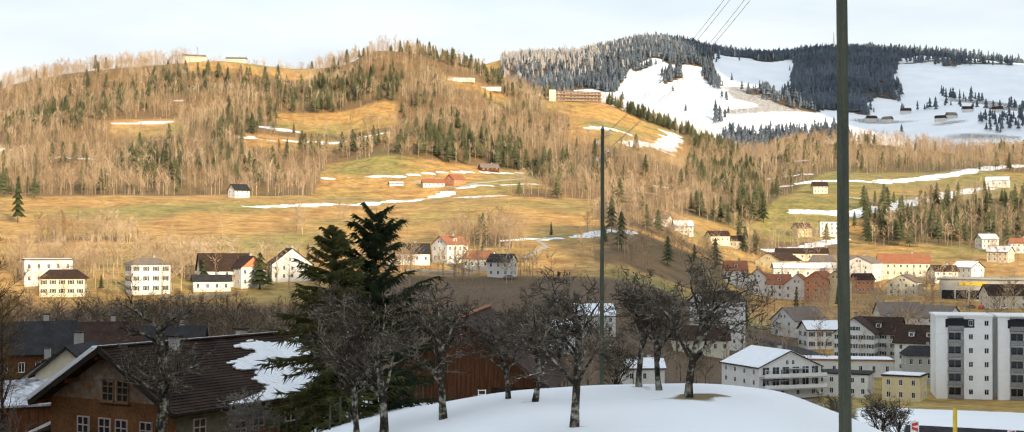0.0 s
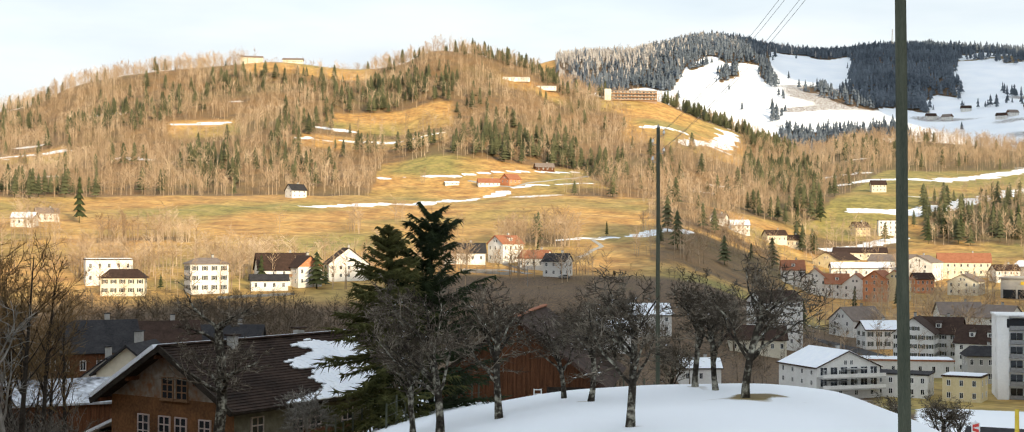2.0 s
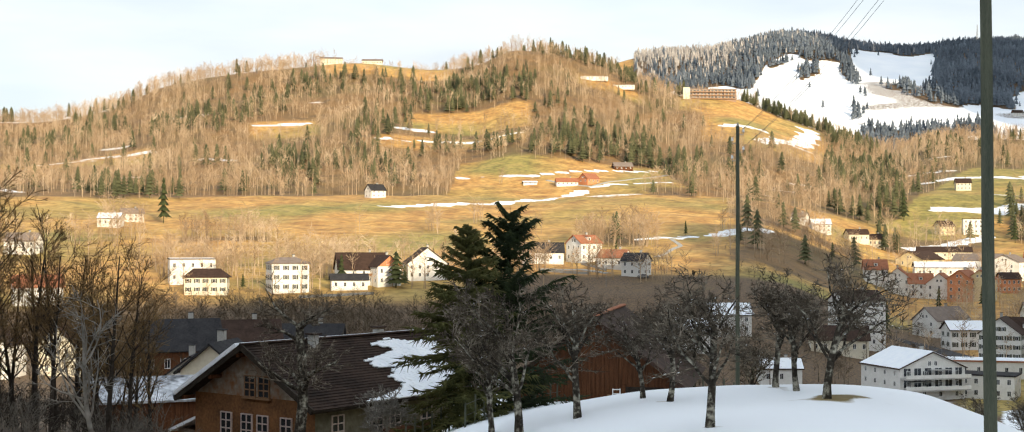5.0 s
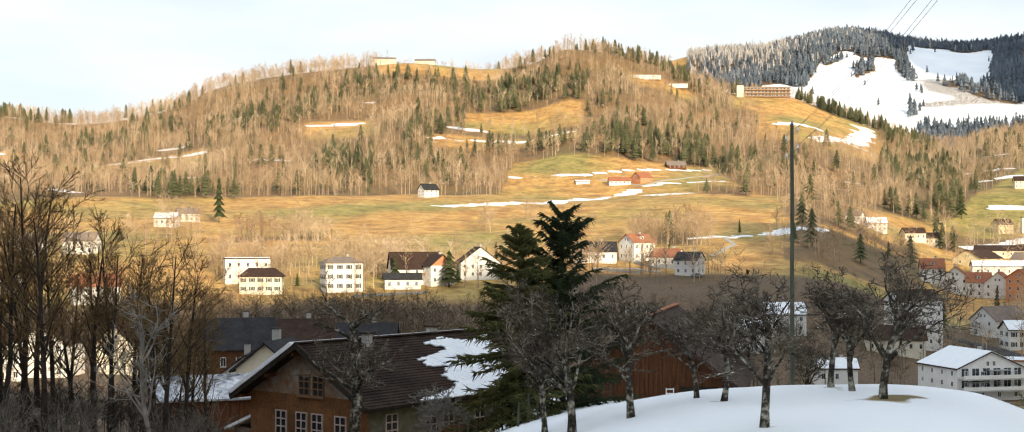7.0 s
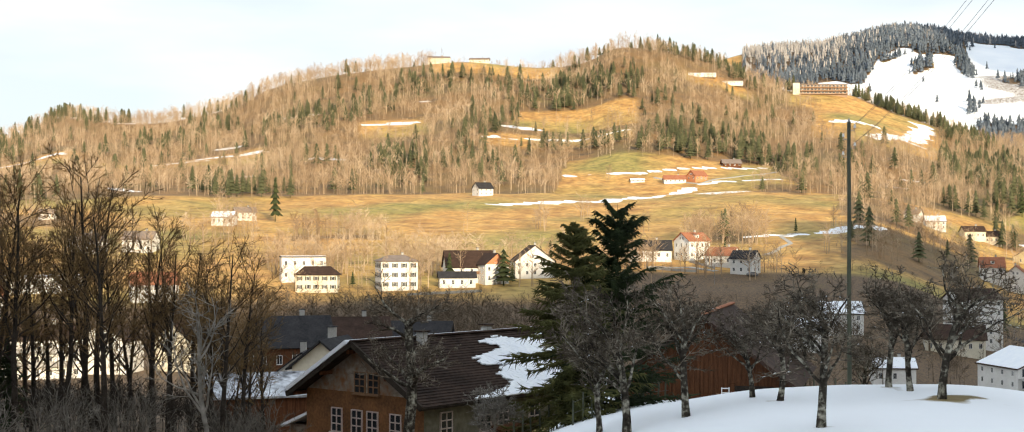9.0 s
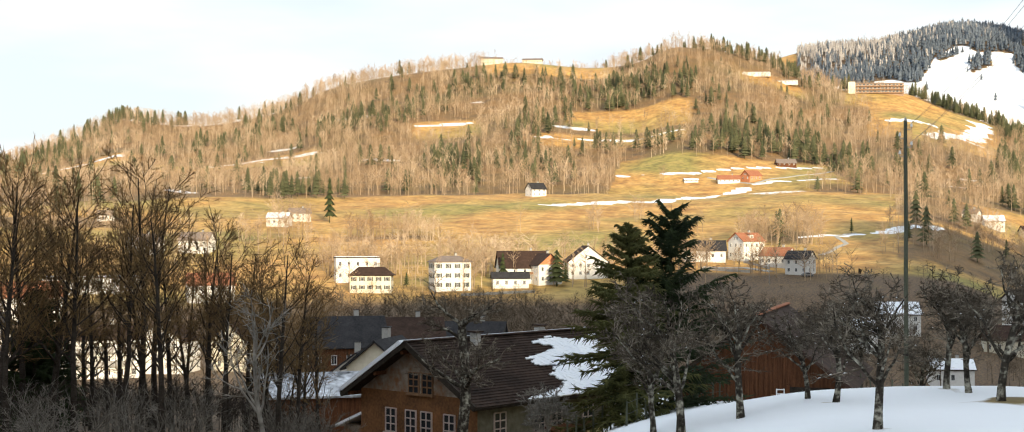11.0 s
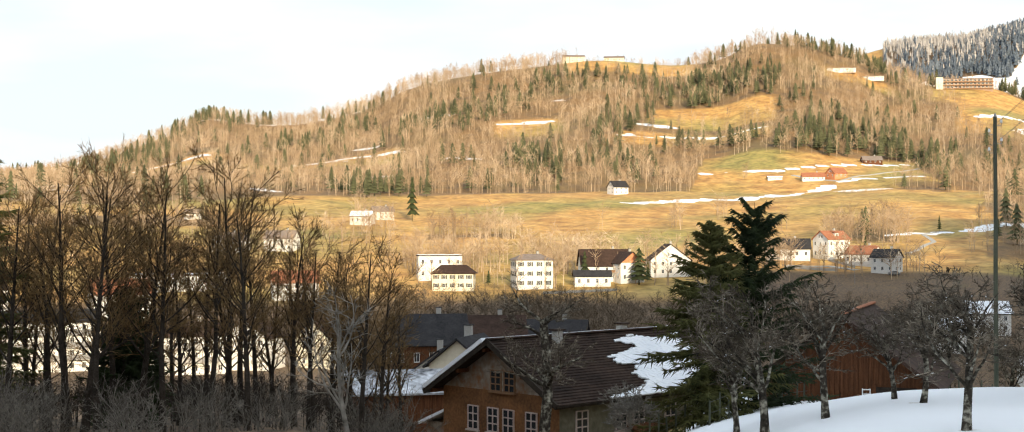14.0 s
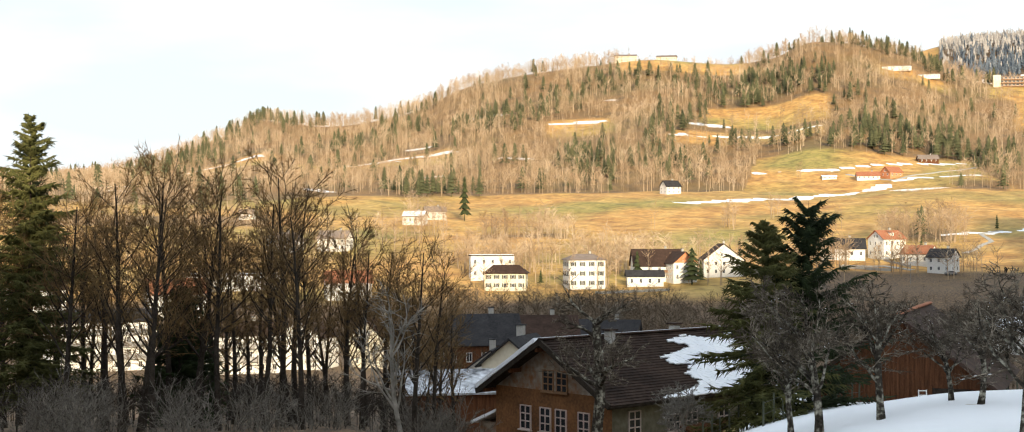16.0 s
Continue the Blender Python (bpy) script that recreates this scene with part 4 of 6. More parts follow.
house("white row house with red tiled roof and dormer", 10.7, 626, 10, 10, 6.2, 4, 6, roof=RED_ROOF, dormers=1, front=3)
house("white row house with red tiled roof and gabled bay", 11.5, 622, 9, 11, 6.4, 4.4, 78, roof=RED_ROOF, front=3, side=3)
house("orange and yellow apartment house with red roof", 12.35, 612, 12, 10, 9, 3.4, 70, wall=ORANGE, roof=RED_ROOF, floors=3, front=3, side=3)
house("yellow apartment house with red roof", 13.0, 610, 8, 10, 9, 3.4, 75, wall=YELLOW, roof=RED_ROOF, floors=3, front=3, side=2)
house("long low farm shed with brown roof", 11.6, 770, 27, 12, 3.4, 2.6, 4, wall=CREAM, roof=BROWN_ROOF, floors=1, front=7, chimney=False)
house("orange timber shed with a brown gable roof", 10.7, 735, 20, 15, 3.6, 4, 60, wall=YELLOW, roof=BROWN_ROOF, floors=1, front=5, chimney=False)
house("white works hall with snowy roof", 11.6, 705, 28, 16, 4.4, 2.4, 5, snow=True, floors=1, front=6, chimney=False)
house("white works hall with solar roof", 12.9, 725, 22, 14, 5.5, 3, -15, roof=GREY_ROOF, floors=1, front=5, chimney=False)
house("white hall with a gable roof", 14.0, 698, 14, 14, 8.5, 3.2, 70, roof=GREY_ROOF, floors=2, front=4, side=2)
house("long cream building with a red tiled roof", 15.5, 712, 24, 12, 6.5, 4.2, 4, wall=CREAM, roof=RED_ROOF, front=8)
house("cream house with a grey gable roof", 15.6, 645, 12, 13, 5.8, 3.2, 75, wall=CREAM, roof=GREY_ROOF, front=4, side=4)
house("orange house beside the white hall", 13.95, 645, 8, 8, 6, 2.5, 20, wall=ORANGE, roof=BROWN_ROOF)
house("white house with snowy roof on the slope", 17.9, 705, 12, 9, 6, 2.6, -40, snow=True)
house("white house with brown roof on the slope", 17.0, 690, 11, 9, 5, 2.6, 20)
house("cream house on the slope", 19.1, 770, 11, 9, 5, 2.6, -20, wall=CREAM, snow=True)
house("white house on the slope", 19.8, 810, 11, 9, 5, 2.6, 10, roof=RED_ROOF)
house("white house on the slope", 18.6, 830, 10, 8, 5, 2.6, 30, snow=True)
house("cream house with a broad brown roof", 19.2, 600, 16, 10, 5.2, 4, 24, wall=CREAM, dormers=1)
house("white gabled house with grey roof in the shade", 11.5, 500, 16, 11, 5.4, 4.2, 48, roof=GREY_ROOF, front=4)
house("white house with snowy roof by the road", 12.3, 462, 11, 9, 6, 2.4, 20, snow=True, shutters=True)
house("large white gabled house with brown roof and rows of shuttered windows", 13.75, 412, 12, 11, 9.8, 4.2, 82, floors=4, front=4, side=5, shutters=True)
house("white side wing with brown roof, dormer and shuttered windows", 14.65, 420, 12, 10, 9.2, 4.2, -10, floors=4, front=4, side=2, shutters=True, dormers=1)
house("white house with grey tiled roof", 15.3, 530, 15, 11, 5, 4, 15, roof=GREY_ROOF)
house("white house with grey tiled roof", 16.6, 520, 17, 11, 5, 4, -30, roof=GREY_ROOF)
house("white house with brown roof and dormers", 16.6, 405, 18, 11, 8, 4.4, -14, floors=3, dormers=3, front=5)
house("white house with an orange tiled roof", 18.5, 470, 15, 12, 6, 5, 60, roof=RED_ROOF, front=4)
house("orange roofed house beyond the block", 19.8, 460, 12, 10, 6.4, 4.4, 20, roof=RED_ROOF)
house("grey-blue house with a dark mansard roof", 16.2, 380, 9, 8, 7, 2, 10, wall=GREY, roof=DARK_ROOF, floors=2, hip=0.4)
house("yellow house with a snowy flat roof", 15.55, 342, 8.5, 8, 5.6, 0, -12, wall=YELLOW, snow=True, floors=2, front=3)
house("long white building with a dark flat roof", 12.9, 348, 17, 9, 5.2, 0, -10, roof=DARK_ROOF, floors=2, front=7)
house("low building with snow and red roof edge", 13.3, 390, 24, 10, 4.2, 0, 6, roof=RED_ROOF, snow=True, floors=1, front=7)
house("white tower-like apartment house behind the orchard", 8.3, 435, 13, 11, 13.5, 2.8, 30, floors=5, front=5, side=3)
house("low house with a broad brown roof", 7.6, 415, 16, 10, 4, 3.6, 5, wall=CREAM, floors=1, front=6, balcony=False)
house("small white house with snowy roof", 5.3, 355, 10, 7, 4, 2, 10, snow=True, floors=1, front=3)
house("white house with snowy roof below the meadow", -1.0, 390, 12, 9, 4.6, 3, 30, snow=True)
house("white house with snowy roof below the meadow", 1.8, 400, 12, 9, 5.4, 3, -20, snow=True)
house("white house with grey roof below the meadow", 3.3, 420, 12, 9, 5.4, 3, 10, snow=True)
house("white gabled house among the trees", -25.6, 308, 10.5, 10.5, 7, 3.6, 70, roof=BROWN_ROOF, floors=3, front=3, side=3)
house("white house under repair behind the grove", -28.2, 300, 15, 10, 8, 2.4, 6, roof=BROWN_ROOF, floors=3, front=6, balcony="metal")
house("long white apartment house behind the grove", -33.6, 315, 22, 11, 10.5, 2.2, 10, roof=DARK_ROOF, floors=4, front=9, balcony="metal")
house("house with a red-brown roof behind the grove", -30.8, 420, 16, 10, 7, 4, 12, roof=RED_ROOF, front=5)
house("house with a red roof behind the grove", -24.0, 450, 14, 10, 5, 3.4, 6, roof=RED_ROOF, front=5)
house("cream house behind the grove", -22.6, 310, 11, 10, 6.4, 4, 50, wall=CREAM, roof=BROWN_ROOF)
house("white house behind the grove", -36.0, 430, 14, 10, 7, 3.4, 20, roof=BROWN_ROOF)
house("low white hall with snowy roof", -28.5, 470, 30, 12, 4.5, 0, 4, snow=True, floors=1, front=8)
house("dark-roofed house below the slope", -18.7, 225, 12, 10, 8.6, 4.2, 10, roof=DARK_ROOF, wall=TIMBER, front=5)
house("dark-roofed house below the slope", -16.2, 245, 12, 10, 8.6, 4.2, 6, roof=BROWN_ROOF, wall=GREY, front=5)
house("dark-roofed house below the slope", -13.6, 255, 12, 10, 7.8, 4.2, -8, roof=DARK_ROOF, wall=GREY, front=5)
house("small white gabled house below the slope", -18.0, 180, 7, 7, 5.2, 2.6, 80, roof=DARK_ROOF, front=3)
house("low building with snow on its shallow roof", -19.3, 116, 10, 8, 4.2, 1.3, 8, roof=PATCHY_SNOW, wall=TIMBER, front=0, side=0, floors=1, chimney=False)
house("pale gabled house behind the farmhouse", -16.9, 140, 7, 6, 6.4, 2.4, 70, roof=DARK_ROOF, wall=CREAM, front=0, side=1, floors=1)


for b, r, turn, roof in ((14.3, 2235, 20, BROWN_ROOF), (14.9, 2225, -30, GREY_ROOF), (15.6, 2290, 10, BROWN_ROOF), (16.9, 2190, -20, BROWN_ROOF), (17.3, 2205, 30, GREY_ROOF), (17.9, 2250, 12, BROWN_ROOF), (19.0, 2240, -10, BROWN_ROOF)):
    house("white and brown farmhouse on the snowy mountain pasture", b, r, 15, 10, 4.5, 4.2, turn, roof=roof, front=4, gable=TIMBER, chimney=False)


def market_hall(b, r):
    base = new("market_hall")
    base.matrix_world = Matrix.Translation(spot(b, r)) @ pose(0, 0, 0, 0, 0, -b - 6)
    tagged(base, "grey flat-roofed shop hall with a wide open glazed front", "building")
    box_part("wall", [(-17, 0, -3, 20, 20, 9)], GREY, base)
    box_part("roof", [(-17.6, -1, 9.004, 20.6, 20.6, 9.6)], CONCRETE, base)
    for i in range(6):
        box_part("shop_window", [(-16 + i * 5.8, -0.12, 0.6, -11 + i * 5.8, -0.004, 4.4)], GLASS, base)
    box_part("sign_band", [(-9, -0.2, 6.4, 2, -0.004, 7.8)], YELLOW_PAINT, base, "yellow sign band")


market_hall(18.4, 622)


def apartment_block(b, r, turn):
    """The white six-storey block with recessed balconies."""
    base = new("apartment_block")
    base.matrix_world = Matrix.Translation(spot(b, r)) @ pose(0, 0, 0, 0, 0, -b + turn)
    tagged(base, "white six-storey apartment block with recessed glazed balconies and a flat roof", "building")
    H, N = 19.2, 6
    for name, x0, x1, y0 in (("wing", -13.2, -0.6, 0.0), ("wing", 0.6, 15.0, -0.6)):
        # a wing: solid bays with open balcony bays between
        bay0, bay1 = x0 + 2.6, x0 + 6.2
        w = box_part(name, [(x0, y0, -2, bay0 - 0.002, 13, H)], BRIGHT_WHITE, base)
        box_part("bay", [(bay1 + 0.002, y0, -2, x1, 13, H)], BRIGHT_WHITE, base)
        box_part("balcony_wall", [(bay0, y0 + 1.7, -2, bay1, 13, H - 0.01)], BRIGHT_WHITE, base)
        box_part("roof_slab", [(x0 - 0.3, y0 - 0.3, H + 0.004, x1 + 0.3, 13.3, H + 0.4)], BRIGHT_WHITE, w, "white flat roof slab")
        for k in range(N):
            z = k * 3.2
            fl = box_part("balcony", [(bay0 + 0.01, y0 - 0.7, z + 2.9, bay1 - 0.01, y0 + 1.69, z + 3.1)], CONCRETE, w)
            box_part("railing", [(bay0 + 0.02, y0 - 0.68, z + 0.104, bay1 - 0.02, y0 - 0.62, z + 1.05)], METAL, fl, "grey balcony railing")
            add_window(w, pose((bay0 + bay1) / 2, y0 + 1.68, z + 1.5), 2.8, 2.1)
            for x in (bay1 + 1.6, x1 - 1.3):
                add_window(w, pose(x, y0 - 0.01, z + 1.7), 1.0, 1.3)
            add_window(w, pose(x0 - 0.01, 3.5, z + 1.7, 0, 0, -90), 0.7, 1.3)
        box_part("penthouse_glazing", [(bay0 - 0.5, y0 - 0.03, H - 2.6, bay1 + 2.4, y0 - 0.005, H - 0.6)], GLASS, w)
    box_part("stair_core", [(-0.59, 2.0, -2, 0.59, 12, H - 0.5)], GREY, base)


apartment_block(18.9, 347, 8)


HOTEL_WALL = mat("brown_hotel_render", (0.3, 0.21, 0.15), (0.4, 0.29, 0.21), 0.85, 3.0, bump=0.1)


def hotel(b, r):
    base = new("hotel")
    base.matrix_world = Matrix.Translation(spot(b, r)) @ pose(0, 0, 0, 0, 0, -b + 12)
    tagged(base, "long flat-roofed sanatorium with balcony bands on the wooded spur", "building")
    box_part("wall", [(-25, 0, -6, 25, 12, 10)], HOTEL_WALL, base)
    box_part("stair_tower", [(-27.5, -2.5, -6, -21, -0.01, 11.4)], CREAM, base, "pale stair tower")
    box_part("roof", [(-25.5, -0.6, 10.004, 25.5, 12.6, 10.5)], GREY_ROOF, base)
    for k in range(3):
        box_part("balcony", [(-20.9, -1.6, k * 3.2 + 0.4, 25, -0.004, k * 3.2 + 1.3)], WOOD, base)
        for i in range(13):
            add_window(base, pose(-19.4 + i * 3.5, -0.01, k * 3.2 + 2.4), 2.2, 1.6)


hotel(2.6, 1386)


def big_flat_house(b, r, turn):
    """The low-pitched white apartment house with terraces and a snowy roof."""
    base = house("white terraced apartment house with a low snowy gable roof", b, r, 17, 17, 7.2, 3.6, turn, WHITE, BROWN_ROOF, 3, 4, 4, False, True, True, name="apartment_house")
    for k in range(2):
        t = box_part("terrace", [(8.56, -8.4, 2.2 + k * 2.6, 11.2, 8.4, 2.5 + k * 2.6)], CONCRETE, base)
        for y in (-6.6, -3.9, -1.2, 1.5, 4.2, 6.8):
            add_window(base, pose(8.52, y, 3.75 + k * 2.6, 0, 0, 90), 1.9, 1.9)
        box_part("parapet", [(11.0, -8.4, 2.504 + k * 2.6, 11.2, 8.4, 3.3 + k * 2.6)], WHITE, t)
        box_part("awning", [(8.53, -6 + k * 5, 4.2 + k * 2.6, 10.2, -1 + k * 5, 4.3 + k * 2.6)], GREY, t)


big_flat_house(10.4, 345, -58)


# ---- trees near by ----
def unit(v):
    return v / (np.linalg.norm(v) + 1e-9)


def grow(rng, p, d, length, radius, level, spec, out):
    """Grows a limb and its side limbs; out collects segments level by level."""
    n = spec["segs"][level]
    kids = spec["kids"][level] if level < len(spec["kids"]) else 0
    at = sorted(rng.uniform(spec["from"][level], 1.0, kids)) if kids else []
    r0, done = radius, 0
    for k in range(n):
        d = unit(d + rng.normal(0, spec["wiggle"][level], 3) + np.array([0, 0, spec["up"][level]]))
        d[2] = max(d[2], -0.22)
        q = p + d * length / n
        r1 = radius * (1 - (k + 1) / n * spec["taper"][level])
        out[level].append((*p, *q, r0, r1))
        while done < kids and at[done] <= (k + 1) / n + 1e-6:
            t = at[done] * n - k
            s = p + (q - p) * np.clip(t, 0, 1)
            a = rng.uniform(0, 6.28)
            u = unit(np.cross(d, rng.normal(0, 1, 3)))
            w = np.cross(d, u)
            tilt = radians(rng.uniform(*spec["angle"][level]))
            e = unit(d * math.cos(tilt) + (u * math.cos(a) + w * math.sin(a)) * math.sin(tilt))
            ln = length * rng.uniform(*spec["ratio"][level]) * (1.15 - 0.5 * at[done])
            grow(rng, s, e, ln, max(r0 + (r1 - r0) * t, 0.004) * spec["thin"][level], level + 1, spec, out)
            done += 1
        p, r0 = q, r1


ORCHARD = dict(segs=[4, 6, 4, 3, 1], kids=[11, 8, 6, 4], wiggle=[0.07, 0.19, 0.22, 0.24, 0.2], up=[0.05, 0.12, 0.07, 0.04, 0.04], taper=[0.3, 0.75, 0.75, 0.7, 0.5],
               angle=[(28, 66), (35, 80), (30, 80), (25, 80)], ratio=[(0.62, 0.98), (0.38, 0.62), (0.42, 0.7), (0.45, 0.8)], thin=[0.5, 0.55, 0.6, 0.75], least=0.012, snow=24)
ORCHARD["from"] = [0.45, 0.22, 0.2, 0.15]
POLLARD = dict(segs=[7, 5, 4, 3, 1], kids=[10, 7, 5, 4], wiggle=[0.06, 0.16, 0.18, 0.2, 0.2], up=[0.05, 0.06, 0.04, 0.04, 0.04], taper=[0.35, 0.75, 0.75, 0.7, 0.5],
               angle=[(50, 88), (30, 70), (30, 75), (25, 75)], ratio=[(0.35, 0.6), (0.4, 0.65), (0.4, 0.7), (0.45, 0.8)], thin=[0.5, 0.55, 0.6, 0.7], least=0.012)
POLLARD["from"] = [0.5, 0.25, 0.2, 0.15]
FOREST = dict(least=0.011, segs=[8, 5, 3, 1], kids=[24, 8, 6], wiggle=[0.03, 0.1, 0.16, 0.16], up=[0.03, 0.1, 0.08, 0.05], taper=[0.85, 0.8, 0.75, 0.6],
              angle=[(30, 65), (25, 60), (25, 65)], ratio=[(0.18, 0.33), (0.35, 0.6), (0.4, 0.7)], thin=[0.42, 0.5, 0.55])
FOREST["from"] = [0.3, 0.2, 0.15]
SHRUB = dict(segs=[3, 4, 2, 1], kids=[11, 6, 4], wiggle=[0.1, 0.14, 0.18, 0.18], up=[0.02, 0.05, 0.05, 0.05], taper=[0.3, 0.8, 0.7, 0.6],
             angle=[(15, 65), (20, 60), (25, 65)], ratio=[(1.2, 2.4), (0.4, 0.6), (0.4, 0.65)], thin=[0.4, 0.55, 0.6])
SHRUB["from"] = [0.1, 0.2, 0.15]


def bare_tree(name, label, category, group, spec, seed, height, trunk_h, radius, trunk_mat, twig_mat, lean=0.0, trunk_levels=2):
    """A leafless tree with its foot at the origin: trunk with main limbs, and crown."""
    rng = np.random.RandomState(seed)
    out = [[] for _ in range(len(spec["segs"]))]
    grow(rng, np.array([0, 0, -0.3]), unit(np.array([lean, lean * 0.4, 1.0])), trunk_h + 0.3, radius, 0, spec, out)
    scale = height / max(s[5] for lv in out for s in lv)
    sides = [8, 6, 3, 3, 3]
    made = []
    for lv, segs in enumerate(out):
        a = np.array(segs)
        a[:, :6] *= scale
        a[:, 6:] = np.maximum(a[:, 6:], spec.get("least", 0.008))
        if lv == 0:
            a[0, 6] *= 1.35
        made.append(needles(a) if lv == len(out) - 1 else tubes(a, sides[lv]))

    def join(items):
        vs, fs, o = [], [], 0
        for v, f in items:
            vs.append(v)
            fs.append(triangles(f) + o)
            o += len(v)
        return np.concatenate(vs), np.concatenate(fs)

    base = tagged(new(name), label, category, group)
    under(new("trunk", mesh_of("trunk", *join(made[:trunk_levels]), trunk_mat, smooth=True)), base)
    under(new("crown", mesh_of("crown", *join(made[trunk_levels:]), twig_mat)), base)
    if spec.get("snow"):
        limbs = np.array([s for lv in out[1:3] for s in lv])
        flat = limbs[np.abs(limbs[:, 5] - limbs[:, 2]) < 0.6 * np.linalg.norm(limbs[:, 3:6] - limbs[:, :3], axis=1)]
        flat = flat[rng.permutation(len(flat))[:spec["snow"]]]
        mid, half = (flat[:, :3] + flat[:, 3:6]) / 2 * scale, (flat[:, 3:6] - flat[:, :3]) / 2 * scale * 0.4
        up = np.array([0, 0, 1.0]) * (np.maximum(flat[:, 6:7], 0.012) + 0.006)
        sidew = np.cross(half, [0, 0, 1.0])
        sidew = sidew / (np.linalg.norm(sidew, axis=1, keepdims=True) + 1e-9) * 0.016
        low = mid + up * 0.45
        v = np.stack([low - half, low + sidew, low + half, low - sidew, mid + up * 1.5], 1)
        o = (np.arange(len(v)) * 5)[:, None, None]
        f = (o + np.array([[0, 1, 4], [1, 2, 4], [2, 3, 4], [3, 0, 4]])[None]).reshape(-1, 3)[:, ::-1]
        tagged(under(new("branch_snow", mesh_of("branch_snow", v.reshape(-1, 3), np.ascontiguousarray(f), SNOW)), base, "small crusts of snow on the limbs"), kind="stuff")
    return base


def spruce_tree(name, label, seed, b, r, top, spread, material, ragged=0.15, whorls=26, bare=0.06, droop=0.3):
    """A spruce at a bearing and distance with its tip at a height: whorls of limbs, each carrying hanging sprays."""
    rng = np.random.RandomState(seed)
    foot = spot(b, r)
    height = top - foot.z
    wood, spray = [], []
    for k in range(8):
        wood.append((0, 0, height * k / 8 - (0.4 if k == 0 else 0), 0, 0, height * (k + 1) / 8, 0.015 * height * (1 - k / 8.3), 0.015 * height * (1 - (k + 1) / 8.3)))
    for k in range(whorls):
        t = bare + (1 - bare) * (k + rng.uniform(-0.4, 0.4)) / whorls
        z = height * min(t, 0.98)
        for i in range(rng.randint(8, 12)):
            a = rng.uniform(0, 6.28)
            ln = spread * (min(1, 1.25 * (1 - t)) ** 0.75 * 0.94 + 0.06) * rng.uniform(1 - 2.2 * ragged, 1 + ragged)
            dz = 0.75 * t ** 1.5 - 0.1 + rng.uniform(-0.15, 0.15)
            p = np.array([0, 0, z + rng.uniform(-0.15, 0.15)])
            n = 5
            for s in range(n):
                dz += (-droop if s < 3 else droop * 1.2) / n
                d = np.array([math.cos(a), math.sin(a), dz]) + rng.normal(0, 0.07, 3)
                q = p + d * ln / n
                wood.append((*p, *q, 0.014 * (1 - s / n) + 0.005, 0.014 * (1 - (s + 1) / n) + 0.004))
                for m in range(12):
                    c = p + (q - p) * rng.uniform(0, 1)
                    g = np.array([math.cos(a), math.sin(a), 0]) * rng.uniform(0.1, 0.9) + np.array([-math.sin(a), math.cos(a), 0]) * rng.uniform(-1, 1) + np.array([0, 0, rng.uniform(-0.75, 0.25)])
                    sl = min(0.55, 0.12 + 0.26 * ln) * rng.uniform(0.5, 1.1)
                    spray.append((*c, *(c + unit(g) * sl), 0.04, 0.006))
                p = q
    base = tagged(new(name), label, "tree")
    under(new("trunk", mesh_of("trunk", *tubes(wood, 4), BARK)), base)
    under(new("crown", mesh_of("crown", *needles(spray), material)), base)
    base.location = foot
    return base


def stand(ob, b, r, turn=0.0, scale=1.0, dz=0.0):
    p = spot(b, r, dz)
    ob.matrix_world = Matrix.Translation(p) @ pose(0, 0, 0, 0, 0, turn) @ Matrix.Diagonal((scale, scale, scale, 1))
    return ob


def stand_all(makers, places):
    """Stands each made tree at its first place and copies of it at the others: (kind, bearing, distance, turn, scale)."""
    first = {}
    for kind, b, r, turn, s in places:
        if kind not in first:
            first[kind] = stand(makers[kind], b, r, turn, s)
        else:
            made = copy_thing(first[kind], Matrix.Identity(4))
            stand(made, b, r, turn, s)


rnd = random.Random(6)
PALE = dict(segs=[7, 6, 4, 1], kids=[9, 7, 5], wiggle=[0.07, 0.13, 0.18, 0.2], up=[0.05, 0.09, 0.05, 0.04], taper=[0.5, 0.75, 0.7, 0.5],
            angle=[(25, 60), (30, 70), (30, 70)], ratio=[(0.4, 0.7), (0.35, 0.6), (0.4, 0.7)], thin=[0.55, 0.5, 0.6], least=0.012)
PALE["from"] = [0.3, 0.2, 0.2]
FRUIT = "leafless old fruit tree with a dense twiggy crown standing in snow"
stand_all([bare_tree("fruit_tree", FRUIT, "tree", "orchard trees", ORCHARD, 11 + k, 5.2, 2.5, 0.145, LICHEN, TWIG, 0.05 * (k - 1)) for k in range(4)], [
    (0, -2.6, 45.0, 10, 0.86),
    (1, -5.0, 45.0, 80, 1.0),
    (2, -6.1, 48.0, 200, 0.74),
    (1, 0.0, 48.0, 150, 0.62),
    (3, 1.04, 46.0, 30, 0.72),
    (0, 2.68, 39.0, 120, 0.86),
    (2, 5.25, 49.0, 60, 0.8),
    (3, 6.1, 48.0, 250, 0.72),
    (1, 7.24, 45.0, 300, 0.9),
    (1, 13.05, 235, 20, 1.7), (3, 14.65, 195, 90, 1.8), (0, 15.4, 205, 10, 1.5), (2, 4.2, 80, 0, 0.9), (0, 2.0, 78, 50, 0.9),
])
stand_all([bare_tree("pollard_tree", "lichen-covered leafless tree in front of the farmhouse", "tree", "", POLLARD, 31, 7.4, 6.2, 0.25, LICHEN, TWIG, -0.05, 2)], [(0, -13.85, 55, 40, 1.0)])
